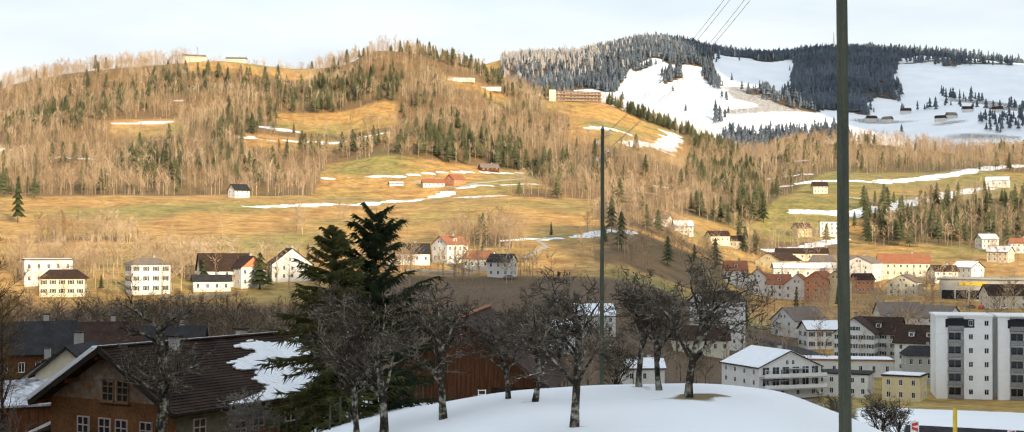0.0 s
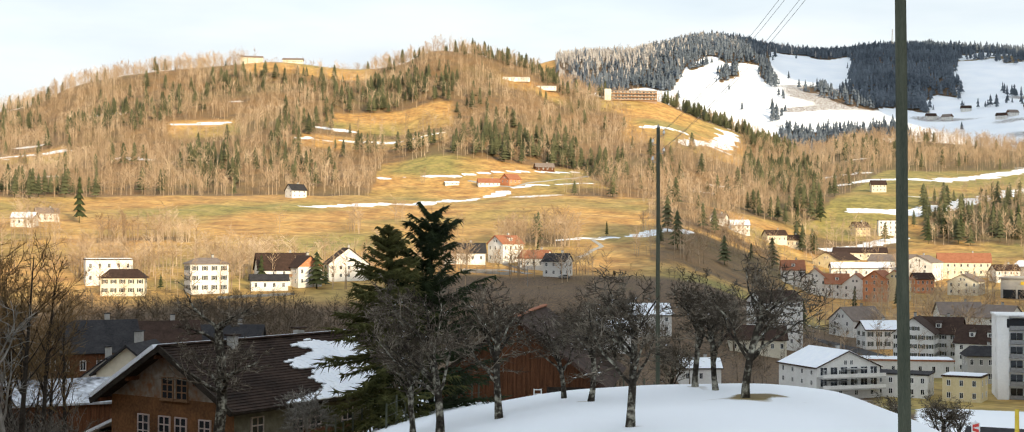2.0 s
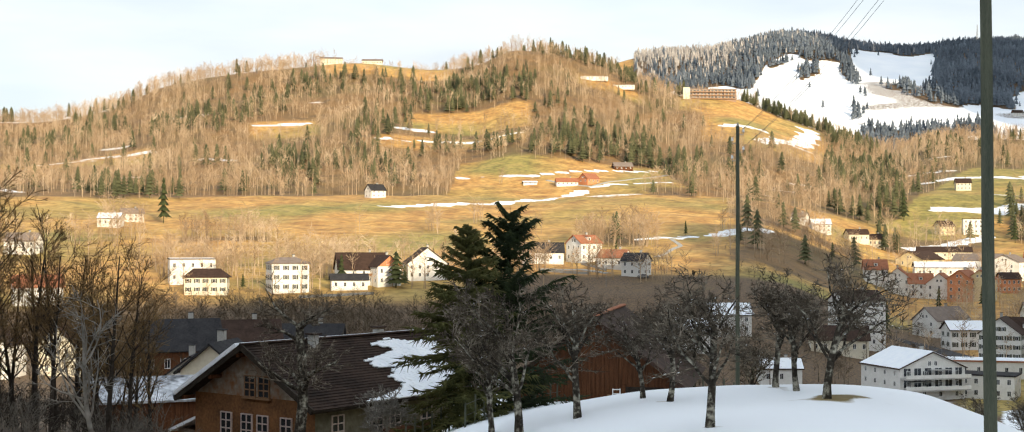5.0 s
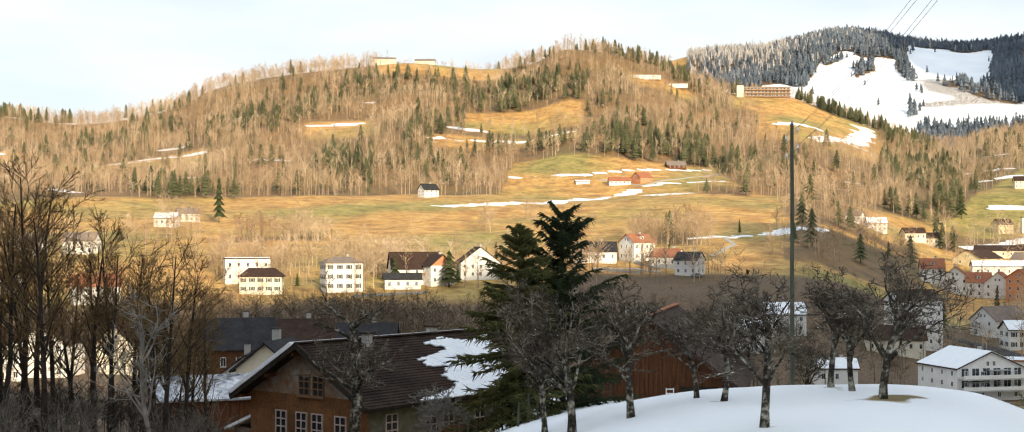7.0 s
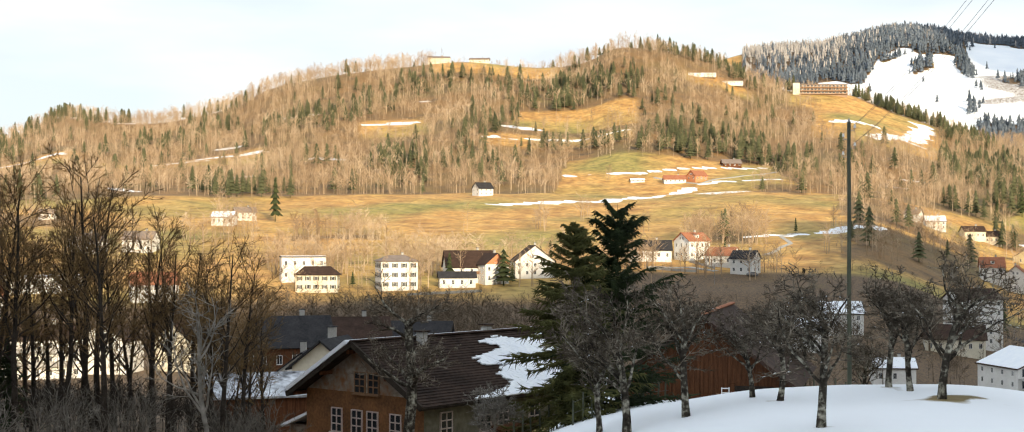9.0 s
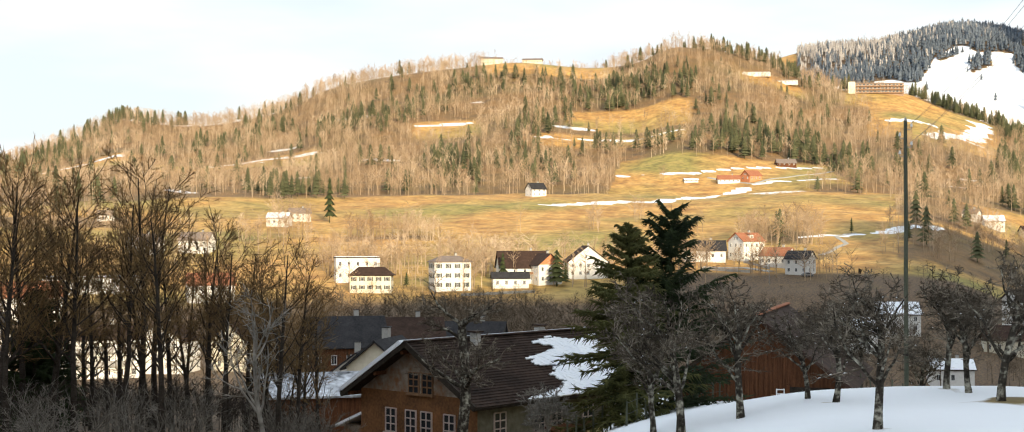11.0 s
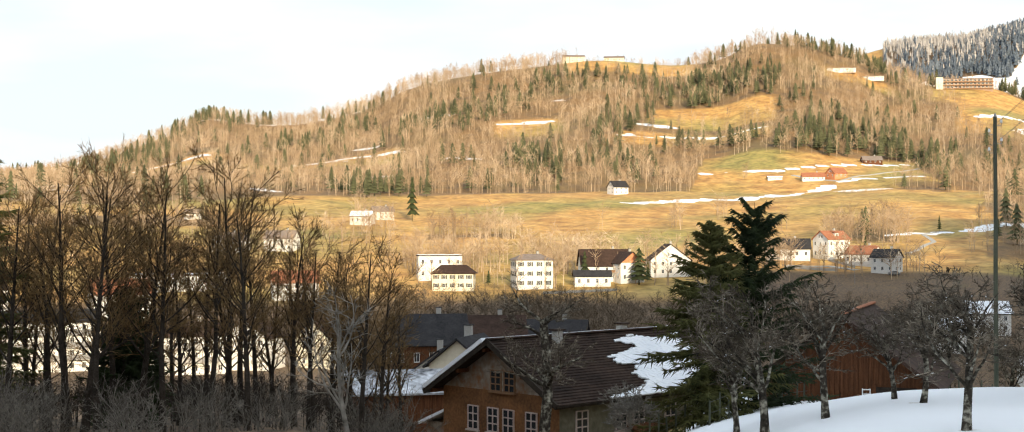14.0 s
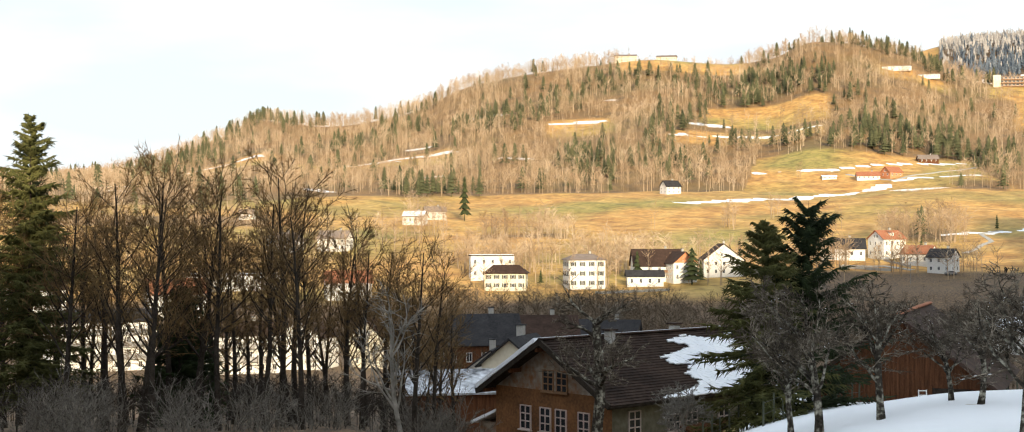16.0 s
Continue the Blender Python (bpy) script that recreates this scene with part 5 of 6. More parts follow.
stand_all([bare_tree("pale_sapling", "pale bare young tree by the farmhouse wall", "tree", "", ORCHARD, 37, 3.2, 1.6, 0.06, PALE_TWIG, PALE_TWIG)], [(0, -10.3, 60, 0, 1.0)])
stand_all([bare_tree("pale_tree", "tall pale-barked bare tree at the edge of the grove", "tree", "", PALE, 41, 5.8, 5, 0.1, PALE_TWIG, PALE_TWIG, 0.0, 2)], [(0, -21.6, 48, 0, 1.0)])
stand_all([bare_tree("grove_tree", "tall slender leafless tree of the shaded grove", "tree", "grove trees", FOREST, 51 + k, 11, 10, 0.15, BARK, GROVE_TWIG, 0.02 * (k - 2)) for k in range(5)], [
    (k % 5, -37.2 + 17.2 * (k + rnd.uniform(-0.6, 0.6)) / 46, rnd.uniform(53, 78), rnd.uniform(0, 360), rnd.uniform(0.85, 1.1) - 0.32 * max(0, k - 31) / 14) for k in range(46)
] + [(k, -38.5 - 1.6 * k, 60, 70 * k, 1.0) for k in range(4)] + [(1, -20.4, 50, 10, 0.66), (3, -19.5, 52, 80, 0.58), (2, -21.2, 49, 200, 0.7)])
stand_all([bare_tree("shrub", "tangled leafless shrub with pale grey twigs", "shrub", "shrubs below the grove", SHRUB, 61 + k, 2.6, 0.5, 0.05, SHRUB_TWIG, SHRUB_TWIG) for k in range(3)], [(k % 3, rnd.uniform(-37, -19.5), rnd.uniform(41, 56), rnd.uniform(0, 360), rnd.uniform(0.6, 1.1)) for k in range(36)])
spruce_tree("tall_spruce", "dark green spruce with ragged upswept arms beside the farmhouse", 71, -5.4, 62, 1.5, 3.1, NEEDLES, 0.32, 19, 0.04, -0.5)
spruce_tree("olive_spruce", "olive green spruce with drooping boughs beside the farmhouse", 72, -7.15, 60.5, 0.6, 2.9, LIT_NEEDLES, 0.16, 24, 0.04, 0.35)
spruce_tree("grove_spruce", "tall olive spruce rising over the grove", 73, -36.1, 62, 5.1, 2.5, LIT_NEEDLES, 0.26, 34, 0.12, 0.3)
spruce_tree("grove_yew", "dense dark evergreen inside the grove", 74, -30.4, 64, -2.2, 1.9, NEEDLES, 0.15, 30, 0.02, -0.3)


# ---- poles and wires ----
def loft(rings, sides):
    """One skin over level rings (x, y, z, radius)."""
    a = np.arange(sides) * 2 * np.pi / sides
    v = np.concatenate([np.stack([x + r * np.cos(a), y + r * np.sin(a), np.full(sides, z)], -1) for x, y, z, r in rings])
    i = np.arange(sides)
    f = [np.stack([k * sides + i, k * sides + (i + 1) % sides, (k + 1) * sides + (i + 1) % sides, (k + 1) * sides + i], -1) for k in range(len(rings) - 1)]
    return v, np.concatenate(f)


def sweep(pts, radius, sides):
    """One tube along points that run mostly level."""
    d = pts[-1] - pts[0]
    side = Vector((d.y, -d.x, 0)).normalized()
    v = [p + side * (radius * math.cos(a)) + Vector((0, 0, radius * math.sin(a))) for p in pts for a in [2 * math.pi * k / sides for k in range(sides)]]
    f = [(k * sides + i, k * sides + (i + 1) % sides, (k + 1) * sides + (i + 1) % sides, (k + 1) * sides + i) for k in range(len(pts) - 1) for i in range(sides)]
    return v, f


def telegraph_pole(b, r, top, rad, label, lean=0.0, hooks=True):
    p = spot(b, r)
    h = top - p.z
    base = tagged(new("telegraph_pole"), label, "pole", "telegraph poles")
    base.matrix_world = Matrix.Translation(p) @ pose(0, 0, 0, 0, lean, -b)
    v, f = loft([(0.006 * math.sin(k), 0, h * k / 12 - (0.5 if k == 0 else 0), rad * (1.12 - 0.02 * k)) for k in range(13)], 14)
    under(new("shaft", mesh_of("shaft", v, f, POLE_WOOD, smooth=True)), base)
    bm = bmesh.new()
    bmesh.ops.create_cone(bm, cap_ends=True, segments=14, radius1=rad * 0.92, radius2=0.02, depth=0.12, matrix=Matrix.Translation((0, 0, h + 0.06)))
    me = bpy.data.meshes.new("cap")
    bm.to_mesh(me)
    bm.free()
    me.materials.append(METAL)
    under(new("cap", me), base)
    tips = []
    if hooks:
        for k in range(4):
            s = -1 if k % 2 else 1
            z = h - 0.3 - 0.32 * k
            arm = under(new("insulator_hook", mesh_of("insulator_hook", *tubes([(0, 0, z, s * 0.2, 0, z, 0.014, 0.014), (s * 0.2, 0, z, s * 0.2, 0, z + 0.1, 0.014, 0.014)], 6), METAL)), base)
            bm = bmesh.new()
            bmesh.ops.create_cone(bm, cap_ends=True, segments=10, radius1=0.05, radius2=0.03, depth=0.12, matrix=Matrix.Translation((s * 0.2, 0, z + 0.15)))
            me = bpy.data.meshes.new("insulator")
            bm.to_mesh(me)
            bm.free()
            me.materials.append(WHITE_PAINT)
            under(new("insulator", me), arm)
            tips.append(base.matrix_world @ Vector((s * 0.2, 0, z + 0.2)))
    return tips


far_tips = telegraph_pole(3.75, 52, 4.15, 0.072, "slender weathered wooden telegraph pole in the snowy orchard", 0.1)
near_tips = telegraph_pole(13.45, 28, 8.0, 0.112, "tall greenish weathered wooden telegraph pole", -0.4)
for p, q in zip(far_tips, near_tips):
    pts = [p.lerp(q, k / 16) - Vector((0, 0, 0.5 * 4 * (k / 16) * (1 - k / 16))) for k in range(17)]
    tagged(new("wire", mesh_of("wire", *sweep(pts, 0.0055, 5), WIRE)), "thin dark telephone wire strung between two poles", "wire", "telephone wires")


# ---- the farmhouse ----
SHINGLE = mat("brown_shingles", (0.1, 0.052, 0.026), (0.27, 0.125, 0.052), 0.85, 1.6, 0.14, 0.5)
PLASTER = mat("stained_plaster", (0.23, 0.1, 0.042), (0.42, 0.38, 0.32), 0.9, 1.9, 0.3, 0.3, c=(0.25, 0.2, 0.155))
RED_FRAME = mat("weathered_window_paint", (0.4, 0.3, 0.26), (0.58, 0.5, 0.46), 0.7, 0.5, bump=0.1)
FRONT_PLASTER = mat("grey_green_plaster", (0.09, 0.085, 0.055), (0.21, 0.19, 0.14), 0.9, 1.8, 0.25, 0.3)
TILE = mat("old_clay_tiles", (0.014, 0.009, 0.007), (0.06, 0.038, 0.028), 0.85, 1.4, 0.18, 0.5)


def muntin_window(parent, m, w, h, cols, rows, paint=None):
    paint = paint or RED_FRAME
    t = 0.06
    xs, zs = [-w / 2], [-h / 2]
    for i in range(cols):
        xs += [-w / 2 + t + i * (w - t) / cols, -w / 2 + (i + 1) * (w - t) / cols]
    for k in range(rows):
        zs += [-h / 2 + t + k * (h - t) / rows, -h / 2 + (k + 1) * (h - t) / rows]
    xs.append(w / 2)
    zs.append(h / 2)
    holes = {(2 * i + 1, 2 * k + 1) for i in range(cols) for k in range(rows)}
    win = under(new("window", mesh_of("window", *plate(xs, zs, holes, -0.07, 0.02), paint)), parent, "many-paned wooden window")
    win.matrix_local = m
    for i, k in sorted(holes):
        box_part("pane", [(xs[i] + 0.002, -0.03, zs[k] + 0.002, xs[i + 1] - 0.002, -0.01, zs[k + 1] - 0.002)], GLASS, win)
    box_part("sill", [(-w / 2 - 0.08, -0.16, -h / 2 - 0.08, w / 2 + 0.08, -0.004, -h / 2 - 0.004)], paint, win)


def farmhouse():
    """Gable wall at local x = 0 facing the meadow, ridge along x, long front towards -y."""
    p = spot(-15.7, 75)
    base = tagged(new("farmhouse"), "old brown-shingled farmhouse with a dark tiled roof half covered in snow", "house")
    zg = -12.7
    base.matrix_world = Matrix.Translation((p.x, p.y, zg)) @ pose(0, 0, 0, 0, 0, 58.7)
    W, L, EAVE, RISE = 4.5, 13.6, 4.5, 2.6
    v = [(0, -W, -1), (L, -W, -1), (L, W, -1), (0, W, -1), (0, -W, EAVE), (L, -W, EAVE), (L, W, EAVE), (0, W, EAVE)]
    f = [(0, 3, 2, 1), (0, 1, 5, 4), (1, 2, 6, 5), (2, 3, 7, 6), (3, 0, 4, 7), (4, 5, 6, 7)]
    under(new("wall", mesh_of("wall", v, f, [SHINGLE, FRONT_PLASTER], [0, 1, 0, 0, 0, 0])), base, "brown shingled gable end and grey-green plastered long front")
    gv, gf = prism([(-W, EAVE + 0.004), (W, EAVE + 0.004), (0, EAVE + RISE)], 0.0, L)
    under(new("gable", mesh_of("gable", gv, gf, PLASTER)), base, "stained grey plaster gable")
    # tile courses, each lapping over the one below
    k = RISE / W
    run, over, lead = W + 0.75, 0.7, 0.9
    n = 26
    rng = np.random.RandomState(5)
    for s in (-1, 1):
        deck = [(-lead, s * run, EAVE + RISE - run * k + 0.1), (L + over, s * run, EAVE + RISE - run * k + 0.1), (L + over, 0, EAVE + RISE + 0.1), (-lead, 0, EAVE + RISE + 0.1)]
        if s > 0:
            deck = [deck[1], deck[0], deck[3], deck[2]]
        slab("roof_deck", deck, 0.14, BARK, base, "dark timber roof deck")
        for i in range(n):
            y0, y1 = run * (1 - i / n), run * (1 - (i + 1.25) / n)
            y1 = max(y1, 0.0)
            z0, z1 = EAVE + RISE - y0 * k + 0.175, EAVE + RISE - y1 * k + 0.125
            q = [(-lead, s * y0, z0), (L + over, s * y0, z0), (L + over, s * y1, z1), (-lead, s * y1, z1)]
            if s > 0:
                q = [q[1], q[0], q[3], q[2]]
            slab("tile_course", q, 0.035, TILE, base)
    box_part("ridge", [(-lead, -0.16, EAVE + RISE + 0.13, L + over, 0.16, EAVE + RISE + 0.24)], TILE, base, bevel=0.05)
    for s in (-1, 1):
        q = [(-lead - 0.03, s * run, EAVE + RISE - run * k + 0.22), (-lead + 0.1, s * run, EAVE + RISE - run * k + 0.22), (-lead + 0.1, 0, EAVE + RISE + 0.22), (-lead - 0.03, 0, EAVE + RISE + 0.22)]
        if s > 0:
            q = [q[1], q[0], q[3], q[2]]
        slab("verge_board", q, 0.3, BARK, base)
        for y in (0.35, 2.5, 4.6):
            box_part("purlin", [(-lead + 0.11, s * y - 0.09, EAVE + RISE - y * k - 0.3, -0.004, s * y + 0.09, EAVE + RISE - y * k - 0.1)], TIMBER, base)
    slab("slope_snow", [(L + over - 0.1, run - 0.1, EAVE + RISE - run * k + 0.48), (-lead - 0.08, run - 0.1, EAVE + RISE - run * k + 0.48), (-lead - 0.08, 0.35, EAVE + RISE - 0.35 * k + 0.44), (L + over - 0.1, 0.35, EAVE + RISE - 0.35 * k + 0.44)],
         0.22, SNOW, base, "snow lying on the shaded roof slope")
    # snow lying on the far half of the front slope
    cols, rows = 110, 52
    sv, sf = [], []

    jag = rng.uniform(0, 1, 30)

    def inside(a, c):
        x, d = a / cols, c / rows
        edge = 0.57 + 0.07 * math.sin(d * 9) + 0.05 * math.sin(d * 23 + 1) - 0.27 * ease(0.62, 1.0, d) + (0.08 if d < 0.12 else 0) + 0.045 * (jag[c // 2] - 0.5) * 2
        return x > edge and d > 0.12 + 0.05 * math.sin(x * 17) and x < 0.985
    ids = {}
    for a in range(cols):
        for c in range(rows):
            if inside(a, c):
                corner = []
                for da, dc in ((0, 0), (0, 1), (1, 1), (1, 0)):
                    key = (a + da, c + dc)
                    if key not in ids:
                        x = (a + da) / cols * (L + lead + over) - lead
                        y = run * (c + dc) / rows
                        ids[key] = len(sv)
                        sv.append((x + rng.uniform(-0.05, 0.05), -y - 0.02 + rng.uniform(-0.04, 0.04), EAVE + RISE - y * k + 0.25 + rng.uniform(0, 0.03)))
                    corner.append(ids[key])
                sf.append(tuple(corner))
    me = mesh_of("roof_snow", sv, sf, SNOW)
    bm = bmesh.new()
    bm.from_mesh(me)
    bmesh.ops.recalc_face_normals(bm, faces=bm.faces[:])
    bmesh.ops.solidify(bm, geom=bm.faces[:], thickness=0.07)
    bm.to_mesh(me)
    bm.free()
    under(new("roof_snow", me), base, "melting snow patch on the tiles")
    # windows of the gable end
    for y in (-2.5, -0.77, 0.43, 2.0):
        muntin_window(base, pose(-0.02, y, 2.95, 0, 0, -90), 0.86, 1.3, 2, 3)
    for y in (-0.85, 0.2):
        muntin_window(base, pose(-0.02, y, 5.05, 0, 0, -90), 0.85, 1.15, 2, 3, WOOD)
    for x in (1.6, 4.6, 6.0, 8.6, 11.4, 12.6):
        muntin_window(base, pose(x, -W - 0.02, 3.1), 0.9, 1.3, 2, 3)
    # chimneys
    ch = box_part("chimney", [(3.7, -0.7, EAVE + RISE - 0.9, 4.15, -0.25, EAVE + RISE + 0.45)], CONCRETE, base, "pale rendered chimney", bevel=0.02)
    box_part("cap", [(3.6, -0.8, EAVE + RISE + 0.454, 4.25, -0.15, EAVE + RISE + 0.54)], TILE, ch)
    ch = box_part("chimney", [(9.9, 0.2, EAVE + RISE - 0.9, 10.4, 0.65, EAVE + RISE + 0.4)], CONCRETE, base, "pale rendered chimney", bevel=0.02)
    box_part("cap", [(9.8, 0.1, EAVE + RISE + 0.5, 10.5, 0.75, EAVE + RISE + 0.58)], TILE, ch)
    # lean-to porch on the long front
    slab("porch_roof", [(5.0, -W - 2.2, 2.1), (10.5, -W - 2.2, 2.1), (10.5, -W - 0.02, 2.7), (5.0, -W - 0.02, 2.7)], 0.1, TIMBER, base, "timber porch roof")
    for x in (5.2, 7.7, 10.3):
        box_part("porch_post", [(x - 0.06, -W - 2.1, -1, x + 0.06, -W - 1.98, 2.0)], TIMBER, base)
    # snowy lean-to on the far side
    box_part("lean_to", [(1.0, W + 0.004, -1, 7.0, W + 2.6, 2.2)], PLASTER, base)
    slab("lean_to_snow", [(7.2, W + 3.0, 2.15), (0.6, W + 3.0, 2.15), (0.6, W + 0.1, 3.3), (7.2, W + 0.1, 3.3)], 0.16, SNOW, base, "snow-covered lean-to roof")


farmhouse()


def barn():
    p = spot(-1.95, 70)
    base = tagged(new("barn"), "weathered dark brown timber barn with a reddish tiled gable roof", "barn")
    base.matrix_world = Matrix.Translation((p.x, p.y, -8.9)) @ pose(0, 0, 0, 0, 0, 84)
    W, L, EAVE, RISE = 3.9, 11.0, 2.1, 2.9
    gv, gf = prism([(-W, -1), (W, -1), (W, EAVE), (0, EAVE + RISE), (-W, EAVE)], 0.0, L)
    under(new("wall", mesh_of("wall", gv, gf, TIMBER)), base)
    rng = np.random.RandomState(9)
    n = 34
    for i in range(n):
        y0, y1 = -W + 2 * W * i / n + 0.012, -W + 2 * W * (i + 1) / n - 0.012
        top = lambda y: EAVE + RISE * (1 - abs(y) / W) - 0.03
        dx = -0.03 - rng.uniform(0, 0.02)
        v = [(dx, y0, -1), (dx, y1, -1), (-0.004, y1, -1), (-0.004, y0, -1), (dx, y0, top(y0)), (dx, y1, top(y1)), (-0.004, y1, top(y1)), (-0.004, y0, top(y0))]
        under(new("board", mesh_of("board", v, [q[::-1] for q in BOX_F], TIMBER)), base)
    k = RISE / W
    for s in (-1, 1):
        y0 = W + 0.8
        q = [(-0.9, s * y0, EAVE + RISE - y0 * k + 0.16), (L + 0.6, s * y0, EAVE + RISE - y0 * k + 0.16), (L + 0.6, 0, EAVE + RISE + 0.16), (-0.9, 0, EAVE + RISE + 0.16)]
        if s > 0:
            q = [q[1], q[0], q[3], q[2]]
        slab("roof", q, 0.16, TILE if s > 0 else BROWN_ROOF, base)
    box_part("ridge", [(-0.9, -0.15, EAVE + RISE + 0.14, L + 0.6, 0.15, EAVE + RISE + 0.26)], RED_ROOF, base, "reddish ridge tiles", bevel=0.05)
    # a solid dark panel in place of the open doorway's shade
    box_part("doorway_panel", [(-0.1, -3.4, -1, -0.052, -1.5, 1.7)], BARK, base, "dark panel painting the shade of an open doorway")
    box_part("door_post", [(-0.14, -1.49, -1, -0.052, -1.33, 1.8)], TIMBER, base)
    slab("prop", [(-0.6, -1.3, -0.6), (-0.6, -1.15, -0.6), (-0.1, -0.6, 1.3), (-0.1, -0.75, 1.3)], 0.1, WOOD, base, "slanting pale prop")


barn()


# ---- fences, markers and small things ----
def fence(b0, r0, b1, r1, count, h):
    base = tagged(new("fence"), "low wire fence on grey wooden posts in the snow", "fence")
    a, c = spot(b0, r0), spot(b1, r1)
    base.location = a
    pts = []
    rng = np.random.RandomState(3)
    for k in range(count):
        t = k / (count - 1)
        p = a.lerp(c, t)
        p.z = float(ground(p.x, p.y))
        q = p - a
        lean = rng.uniform(-0.06, 0.06, 2)
        under(new("post", mesh_of("post", *tubes([(q.x, q.y, q.z - 0.3, q.x + lean[0], q.y + lean[1], q.z + h * rng.uniform(0.85, 1.1), 0.05, 0.04)], 6), POLE_WOOD)), base)
        pts.append(q)
    for z in (0.45, 0.85):
        under(new("fence_wire", mesh_of("fence_wire", *sweep([q + Vector((0, 0, z * h)) for q in pts], 0.008, 5), WIRE)), base)


fence(-7.2, 56, -3.0, 72, 14, 1.1)
fence(-9.6, 58, -7.2, 62, 8, 1.2)
fence(1.6, 74, 5.2, 72, 10, 1.2)


def chevron_marker(b, r, top):
    p = spot(b, r)
    base = tagged(new("chevron_marker"), "white roadside board with red arrow chevrons on a post", "road sign", "roadside markers")
    base.matrix_world = Matrix.Translation((p.x, p.y, top)) @ pose(0, 0, 0, 0, 0, -b)
    box_part("post", [(-0.03, 0.03, p.z - top - 0.3, 0.03, 0.09, -0.05)], METAL, base)
    bd = box_part("board", [(-0.14, 0, -1.0, 0.14, 0.025, 0)], WHITE_PAINT, base, "white board", bevel=0.005)
    for k in range(3):
        z = -0.18 - 0.32 * k
        for s in (-1, 1):
            v = [(0.1, -0.004, z + s * 0.16), (0.1, -0.004, z + s * 0.05), (-0.1, -0.004, z - 0.0), (-0.1, -0.004, z + s * 0.1)]
            v += [(x, -0.001, zz) for x, _, zz in v]
            under(new("arrow", mesh_of("arrow", v, [(0, 1, 2, 3), (7, 6, 5, 4)], RED_PAINT)), bd, "red arrow stroke")


chevron_marker(16.0, 50, -6.05)
chevron_marker(19.55, 52, -6.45)


def snow_pole(b, r, top):
    p = spot(b, r)
    base = tagged(new("snow_pole"), "yellow and white roadside snow pole", "pole")
    base.location = (p.x, p.y, p.z)
    h = top - p.z
    under(new("lower", mesh_of("lower", *tubes([(0, 0, -0.3, 0, 0, h * 0.45, 0.075, 0.075)], 10), YELLOW_PAINT)), base)
    under(new("upper", mesh_of("upper", *tubes([(0, 0, h * 0.45, 0, 0, h, 0.07, 0.06)], 10), YELLOW_PAINT)), base)
    box_part("plate", [(-0.2, -0.03, h * 0.05, -0.08, 0.01, h * 0.62)], WHITE_PAINT, base, "white reflector plate")


snow_pole(17.5, 45, -5.0)


def garden_shed(b, r, ridge):
    p = spot(b, r)
    base = tagged(new("garden_shed"), "low shed with a black corrugated roof by the road", "shed")
    base.matrix_world = Matrix.Translation((p.x, p.y, ridge)) @ pose(0, 0, 0, 0, 0, -b - 4)
    box_part("wall", [(-2.6, -1.6, p.z - ridge - 0.5, 3.6, 1.6, -0.75)], TIMBER, base)
    slab("roof", [(-3.0, -2.1, -0.7), (4.0, -2.1, -0.7), (4.0, 0, 0), (-3.0, 0, 0)], 0.08, DARK_ROOF, base)
    slab("roof", [(4.0, 2.1, -0.7), (-3.0, 2.1, -0.7), (-3.0, 0, 0), (4.0, 0, 0)], 0.08, DARK_ROOF, base)
    box_part("vent", [(2.0, -0.2, 0.02, 2.3, 0.1, 0.35)], METAL, base)


garden_shed(18.6, 58, -7.2)


def crate(b, r):
    p = spot(b, r)
    base = tagged(new("white_trestle"), "small white wooden trestle standing beside the barn", "trestle")
    base.matrix_world = Matrix.Translation(p) @ pose(0, 0, 0, 0, 0, -b + 10)
    for x in (-0.16, 0.16):
        box_part("upright", [(x - 0.02, -0.02, -0.1, x + 0.02, 0.02, 0.5)], WHITE_PAINT, base)
    for z in (0.08, 0.25, 0.44):
        box_part("rung", [(-0.138, -0.018, z, 0.138, 0.018, z + 0.04)], WHITE_PAINT, base)


crate(-1.1, 62)


# ---- roads, walls and vehicles of the town ----
def ribbon(name, label, category, pts, width, material, lift=0.12):
    """A strip laid over the ground along bearings and distances."""
    xy = []
    for (b0, r0), (b1, r1) in zip(pts, pts[1:]):
        for k in range(12):
            t = k / 12
            b, r = b0 + (b1 - b0) * t, r0 + (r1 - r0) * t
            xy.append((r * math.sin(radians(b)), r * math.cos(radians(b))))
    v, f = [], []
    for k in range(len(xy)):
        a, c = xy[max(k - 1, 0)], xy[min(k + 1, len(xy) - 1)]
        dx, dy = c[0] - a[0], c[1] - a[1]
        n = math.hypot(dx, dy)
        z = float(ground(*xy[k])) + lift
        for s in (-1, 1):
            x, y = xy[k][0] - s * dy / n * width / 2, xy[k][1] + s * dx / n * width / 2
            v += [(x, y, max(z, float(ground(x, y)) + lift)), (x, y, z - 0.6)]
        if k:
            o = 4 * (k - 1)
            f += [(o, o + 2, o + 6, o + 4), (o, o + 4, o + 5, o + 1), (o + 2, o + 3, o + 7, o + 6)]
    tagged(new(name, mesh_of(name, v, [q[::-1] for q in f], material)), label, category, kind="structure")


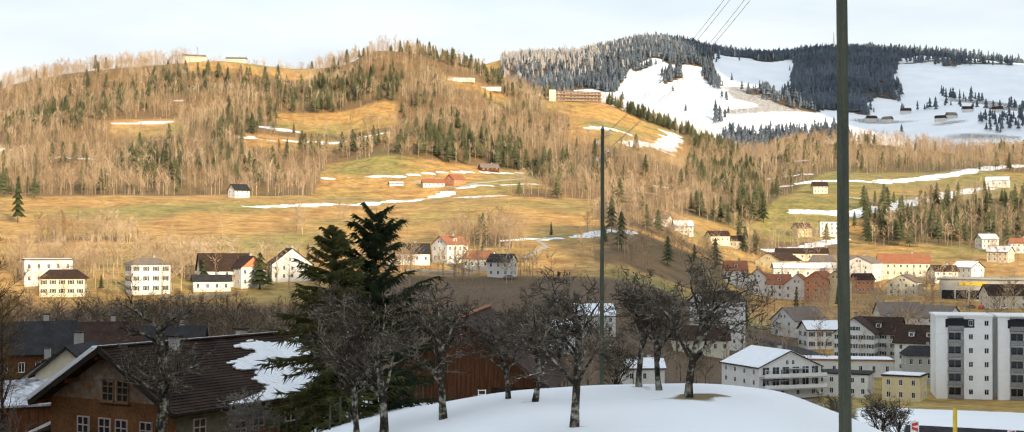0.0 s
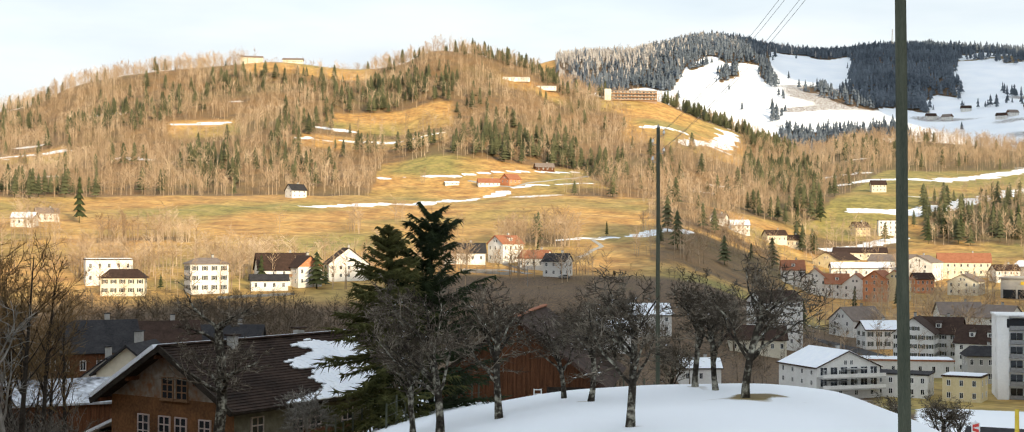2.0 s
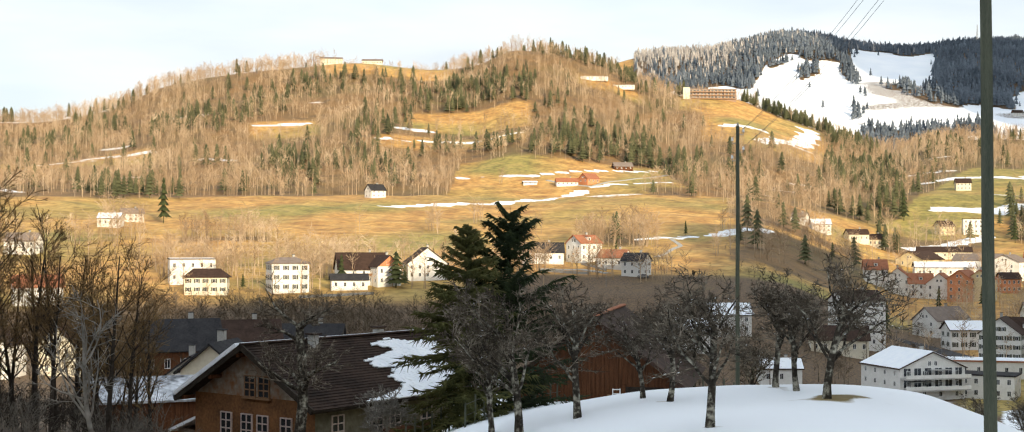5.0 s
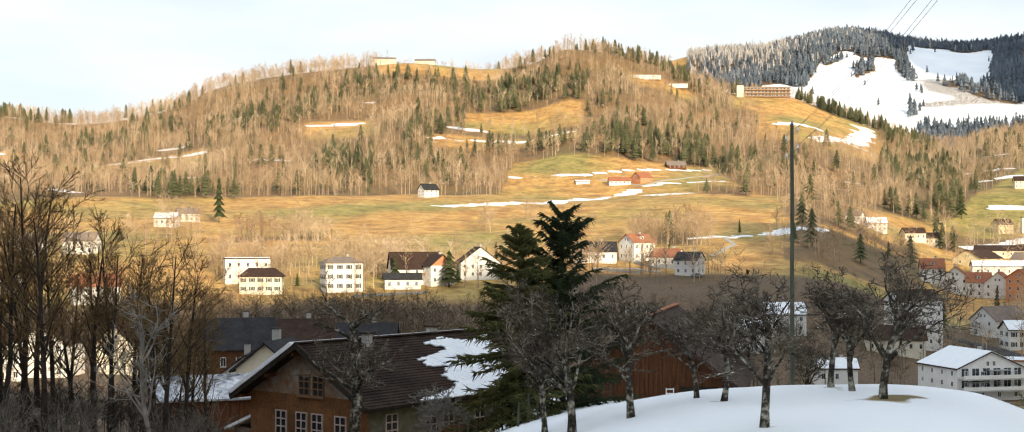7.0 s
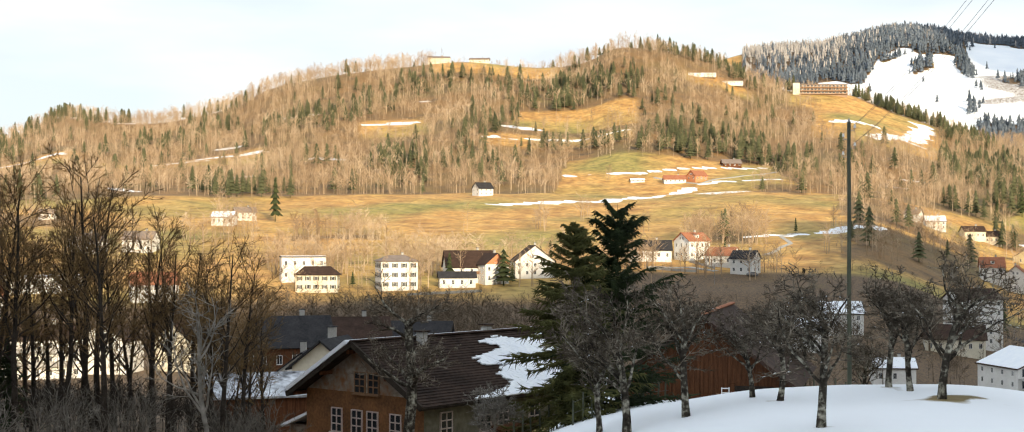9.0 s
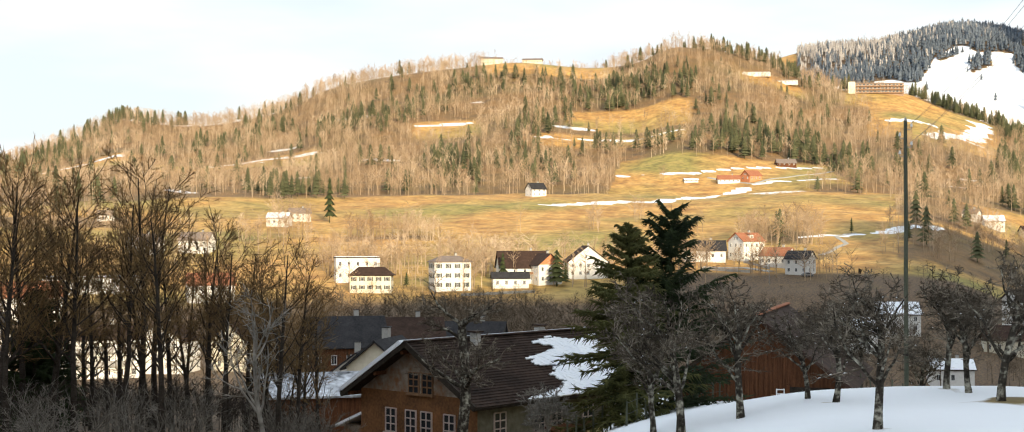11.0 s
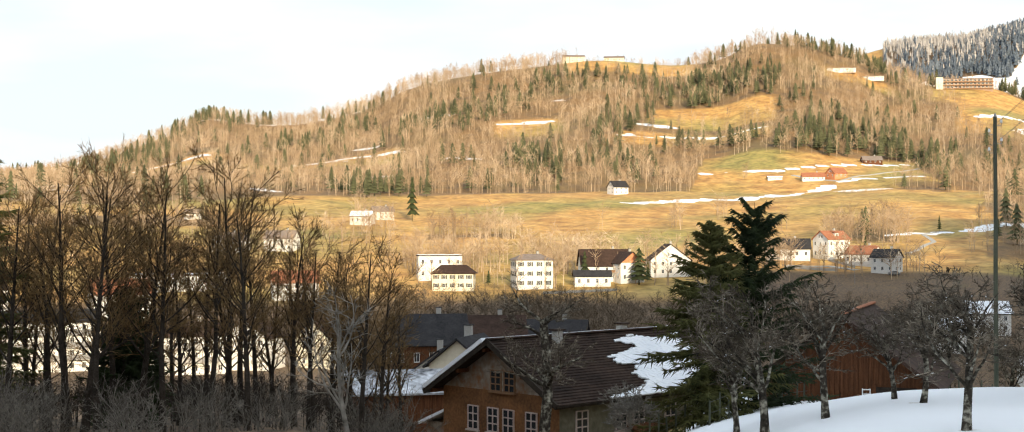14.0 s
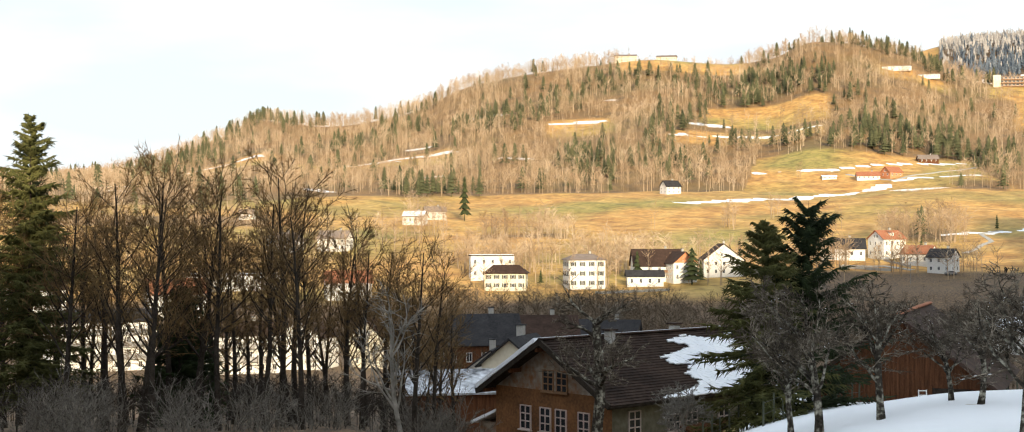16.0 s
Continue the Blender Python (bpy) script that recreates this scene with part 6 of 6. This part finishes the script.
ribbon("road", "grey asphalt street rising through the town", "road", [(9.0, 478), (10.5, 470), (12.2, 440), (13.2, 410), (13.6, 385)], 6, ASPHALT)
ribbon("road", "asphalt yard between the town houses", "road", [(11.2, 420), (13.2, 400)], 18, ASPHALT)
ribbon("track", "narrow pale field track on the meadow", "track", [(-4.2, 528), (-2.6, 526), (-1.4, 512)], 2.5, CONCRETE)
ribbon("track", "narrow pale field track on the meadow", "track", [(0.4, 560), (1.4, 600), (1.0, 625), (1.8, 640)], 2.0, CONCRETE)
ribbon("track", "narrow pale field track on the meadow", "track", [(-4.0, 938), (-2.2, 912), (0.2, 960), (0.9, 990)], 3.0, CONCRETE)


def car_template(paint):
    base = new("car")
    prof = [(-2.1, 0.35), (2.1, 0.35), (2.12, 0.75), (1.5, 0.9), (0.8, 1.42), (-1.1, 1.45), (-1.9, 0.95), (-2.12, 0.85)]
    v = [(x, s * (0.84 if z < 1.1 else 0.66), z) for s in (-1, 1) for x, z in prof]
    n = len(prof)
    f = [tuple(range(n)), tuple(range(2 * n - 1, n - 1, -1))] + [(i, n + i, n + (i + 1) % n, (i + 1) % n) for i in range(n)]
    under(new("body", mesh_of("body", v, f, paint)), base)
    box_part("window_band", [(-1.2, -0.80, 0.98, 0.85, 0.80, 1.34)], GLASS, base)
    for x in (-1.3, 1.3):
        for s in (-1, 1):
            bm = bmesh.new()
            bmesh.ops.create_cone(bm, cap_ends=True, segments=12, radius1=0.33, radius2=0.33, depth=0.22, matrix=pose(x, s * 0.78, 0.33, 90))
            me = bpy.data.meshes.new("wheel")
            bm.to_mesh(me)
            bm.free()
            me.materials.append(WIRE)
            under(new("wheel", me), base)
    return base


for paint, label, places in (
    (WHITE_PAINT, "white parked car", [(11.6, 412, 20), (12.5, 408, 80), (19.2, 590, 10)]),
    (WIRE, "black parked car", [(11.9, 410, 30), (12.9, 402, 70), (10.9, 445, -20)]),
    (RED_PAINT, "red parked car", [(12.2, 414, 10), (18.4, 592, 60)]),
    (METAL, "silver parked car", [(11.3, 418, 15), (18.0, 594, 20), (-0.1, 500, 40)]),
):
    first = None
    for b, r, turn in places:
        m = Matrix.Translation(spot(b, r, 0.13)) @ pose(0, 0, 0, 0, 0, turn)
        if first is None:
            first = tagged(car_template(paint), label + " standing on the town street", "car", "parked cars")
            first.matrix_world = m
        else:
            copy_thing(first, m)


def garden_wall(b0, r0, b1, r1, h):
    a, c = spot(b0, r0), spot(b1, r1)
    d = c - a
    base = tagged(new("garden_wall"), "pale stone retaining wall below the hamlet", "wall")
    base.matrix_world = Matrix.Translation(a) @ pose(0, 0, 0, 0, 0, math.degrees(math.atan2(d.y, d.x)))
    n = max(3, int(d.length / 4))
    for k in range(n):
        x0, x1 = d.length * k / n + 0.02, d.length * (k + 1) / n - 0.02
        z = d.z * (k + 0.5) / n
        box_part("wall_block", [(x0, -0.2, z - 1.5, x1, 0.2, z + h)], CONCRETE, base)


garden_wall(-4.3, 520, -2.3, 512, 0.9)
garden_wall(-2.6, 540, -1.6, 520, 0.8)
garden_wall(-14.0, 455, -11.0, 462, 0.8)


def street_lamp(b, r):
    base = tagged(new("street_lamp"), "slim grey street lamp mast", "lamp", "street lamps")
    base.location = spot(b, r)
    under(new("mast", mesh_of("mast", *tubes([(0, 0, -0.5, 0, 0, 7, 0.08, 0.05), (0, 0, 7, 0.9, -0.3, 7.3, 0.05, 0.04)], 8), METAL)), base)
    box_part("lamp_head", [(0.8, -0.45, 7.25, 1.5, -0.2, 7.38)], METAL, base)


for b, r in ((11.5, 425), (12.8, 470), (9.8, 480), (14.8, 560), (17.4, 610), (-1.6, 480)):
    street_lamp(b, r)


def lattice_mast(b, r, h):
    base = tagged(new("lattice_mast"), "thin steel lattice radio mast on the mountain ridge", "mast")
    base.location = spot(b, r)
    w = 2.2
    for sx, sy in ((-1, -1), (1, -1), (1, 1), (-1, 1)):
        under(new("leg", mesh_of("leg", *tubes([(sx * w, sy * w, -2, sx * 0.3, sy * 0.3, h, 0.3, 0.2)], 4), METAL)), base)
    for k in range(9):
        t0, t1 = k / 9, (k + 1) / 9
        a, c = w + (0.3 - w) * t0, w + (0.3 - w) * t1
        segs = [(-a, -a, h * t0, c, -c, h * t1, 0.15, 0.15), (a, -a, h * t0, -c, -c, h * t1, 0.15, 0.15), (a, a, h * t0, c, -c, h * t1, 0.15, 0.15)]
        under(new("brace", mesh_of("brace", *tubes(segs, 3), METAL)), base)


lattice_mast(12.85, 3000, 42)
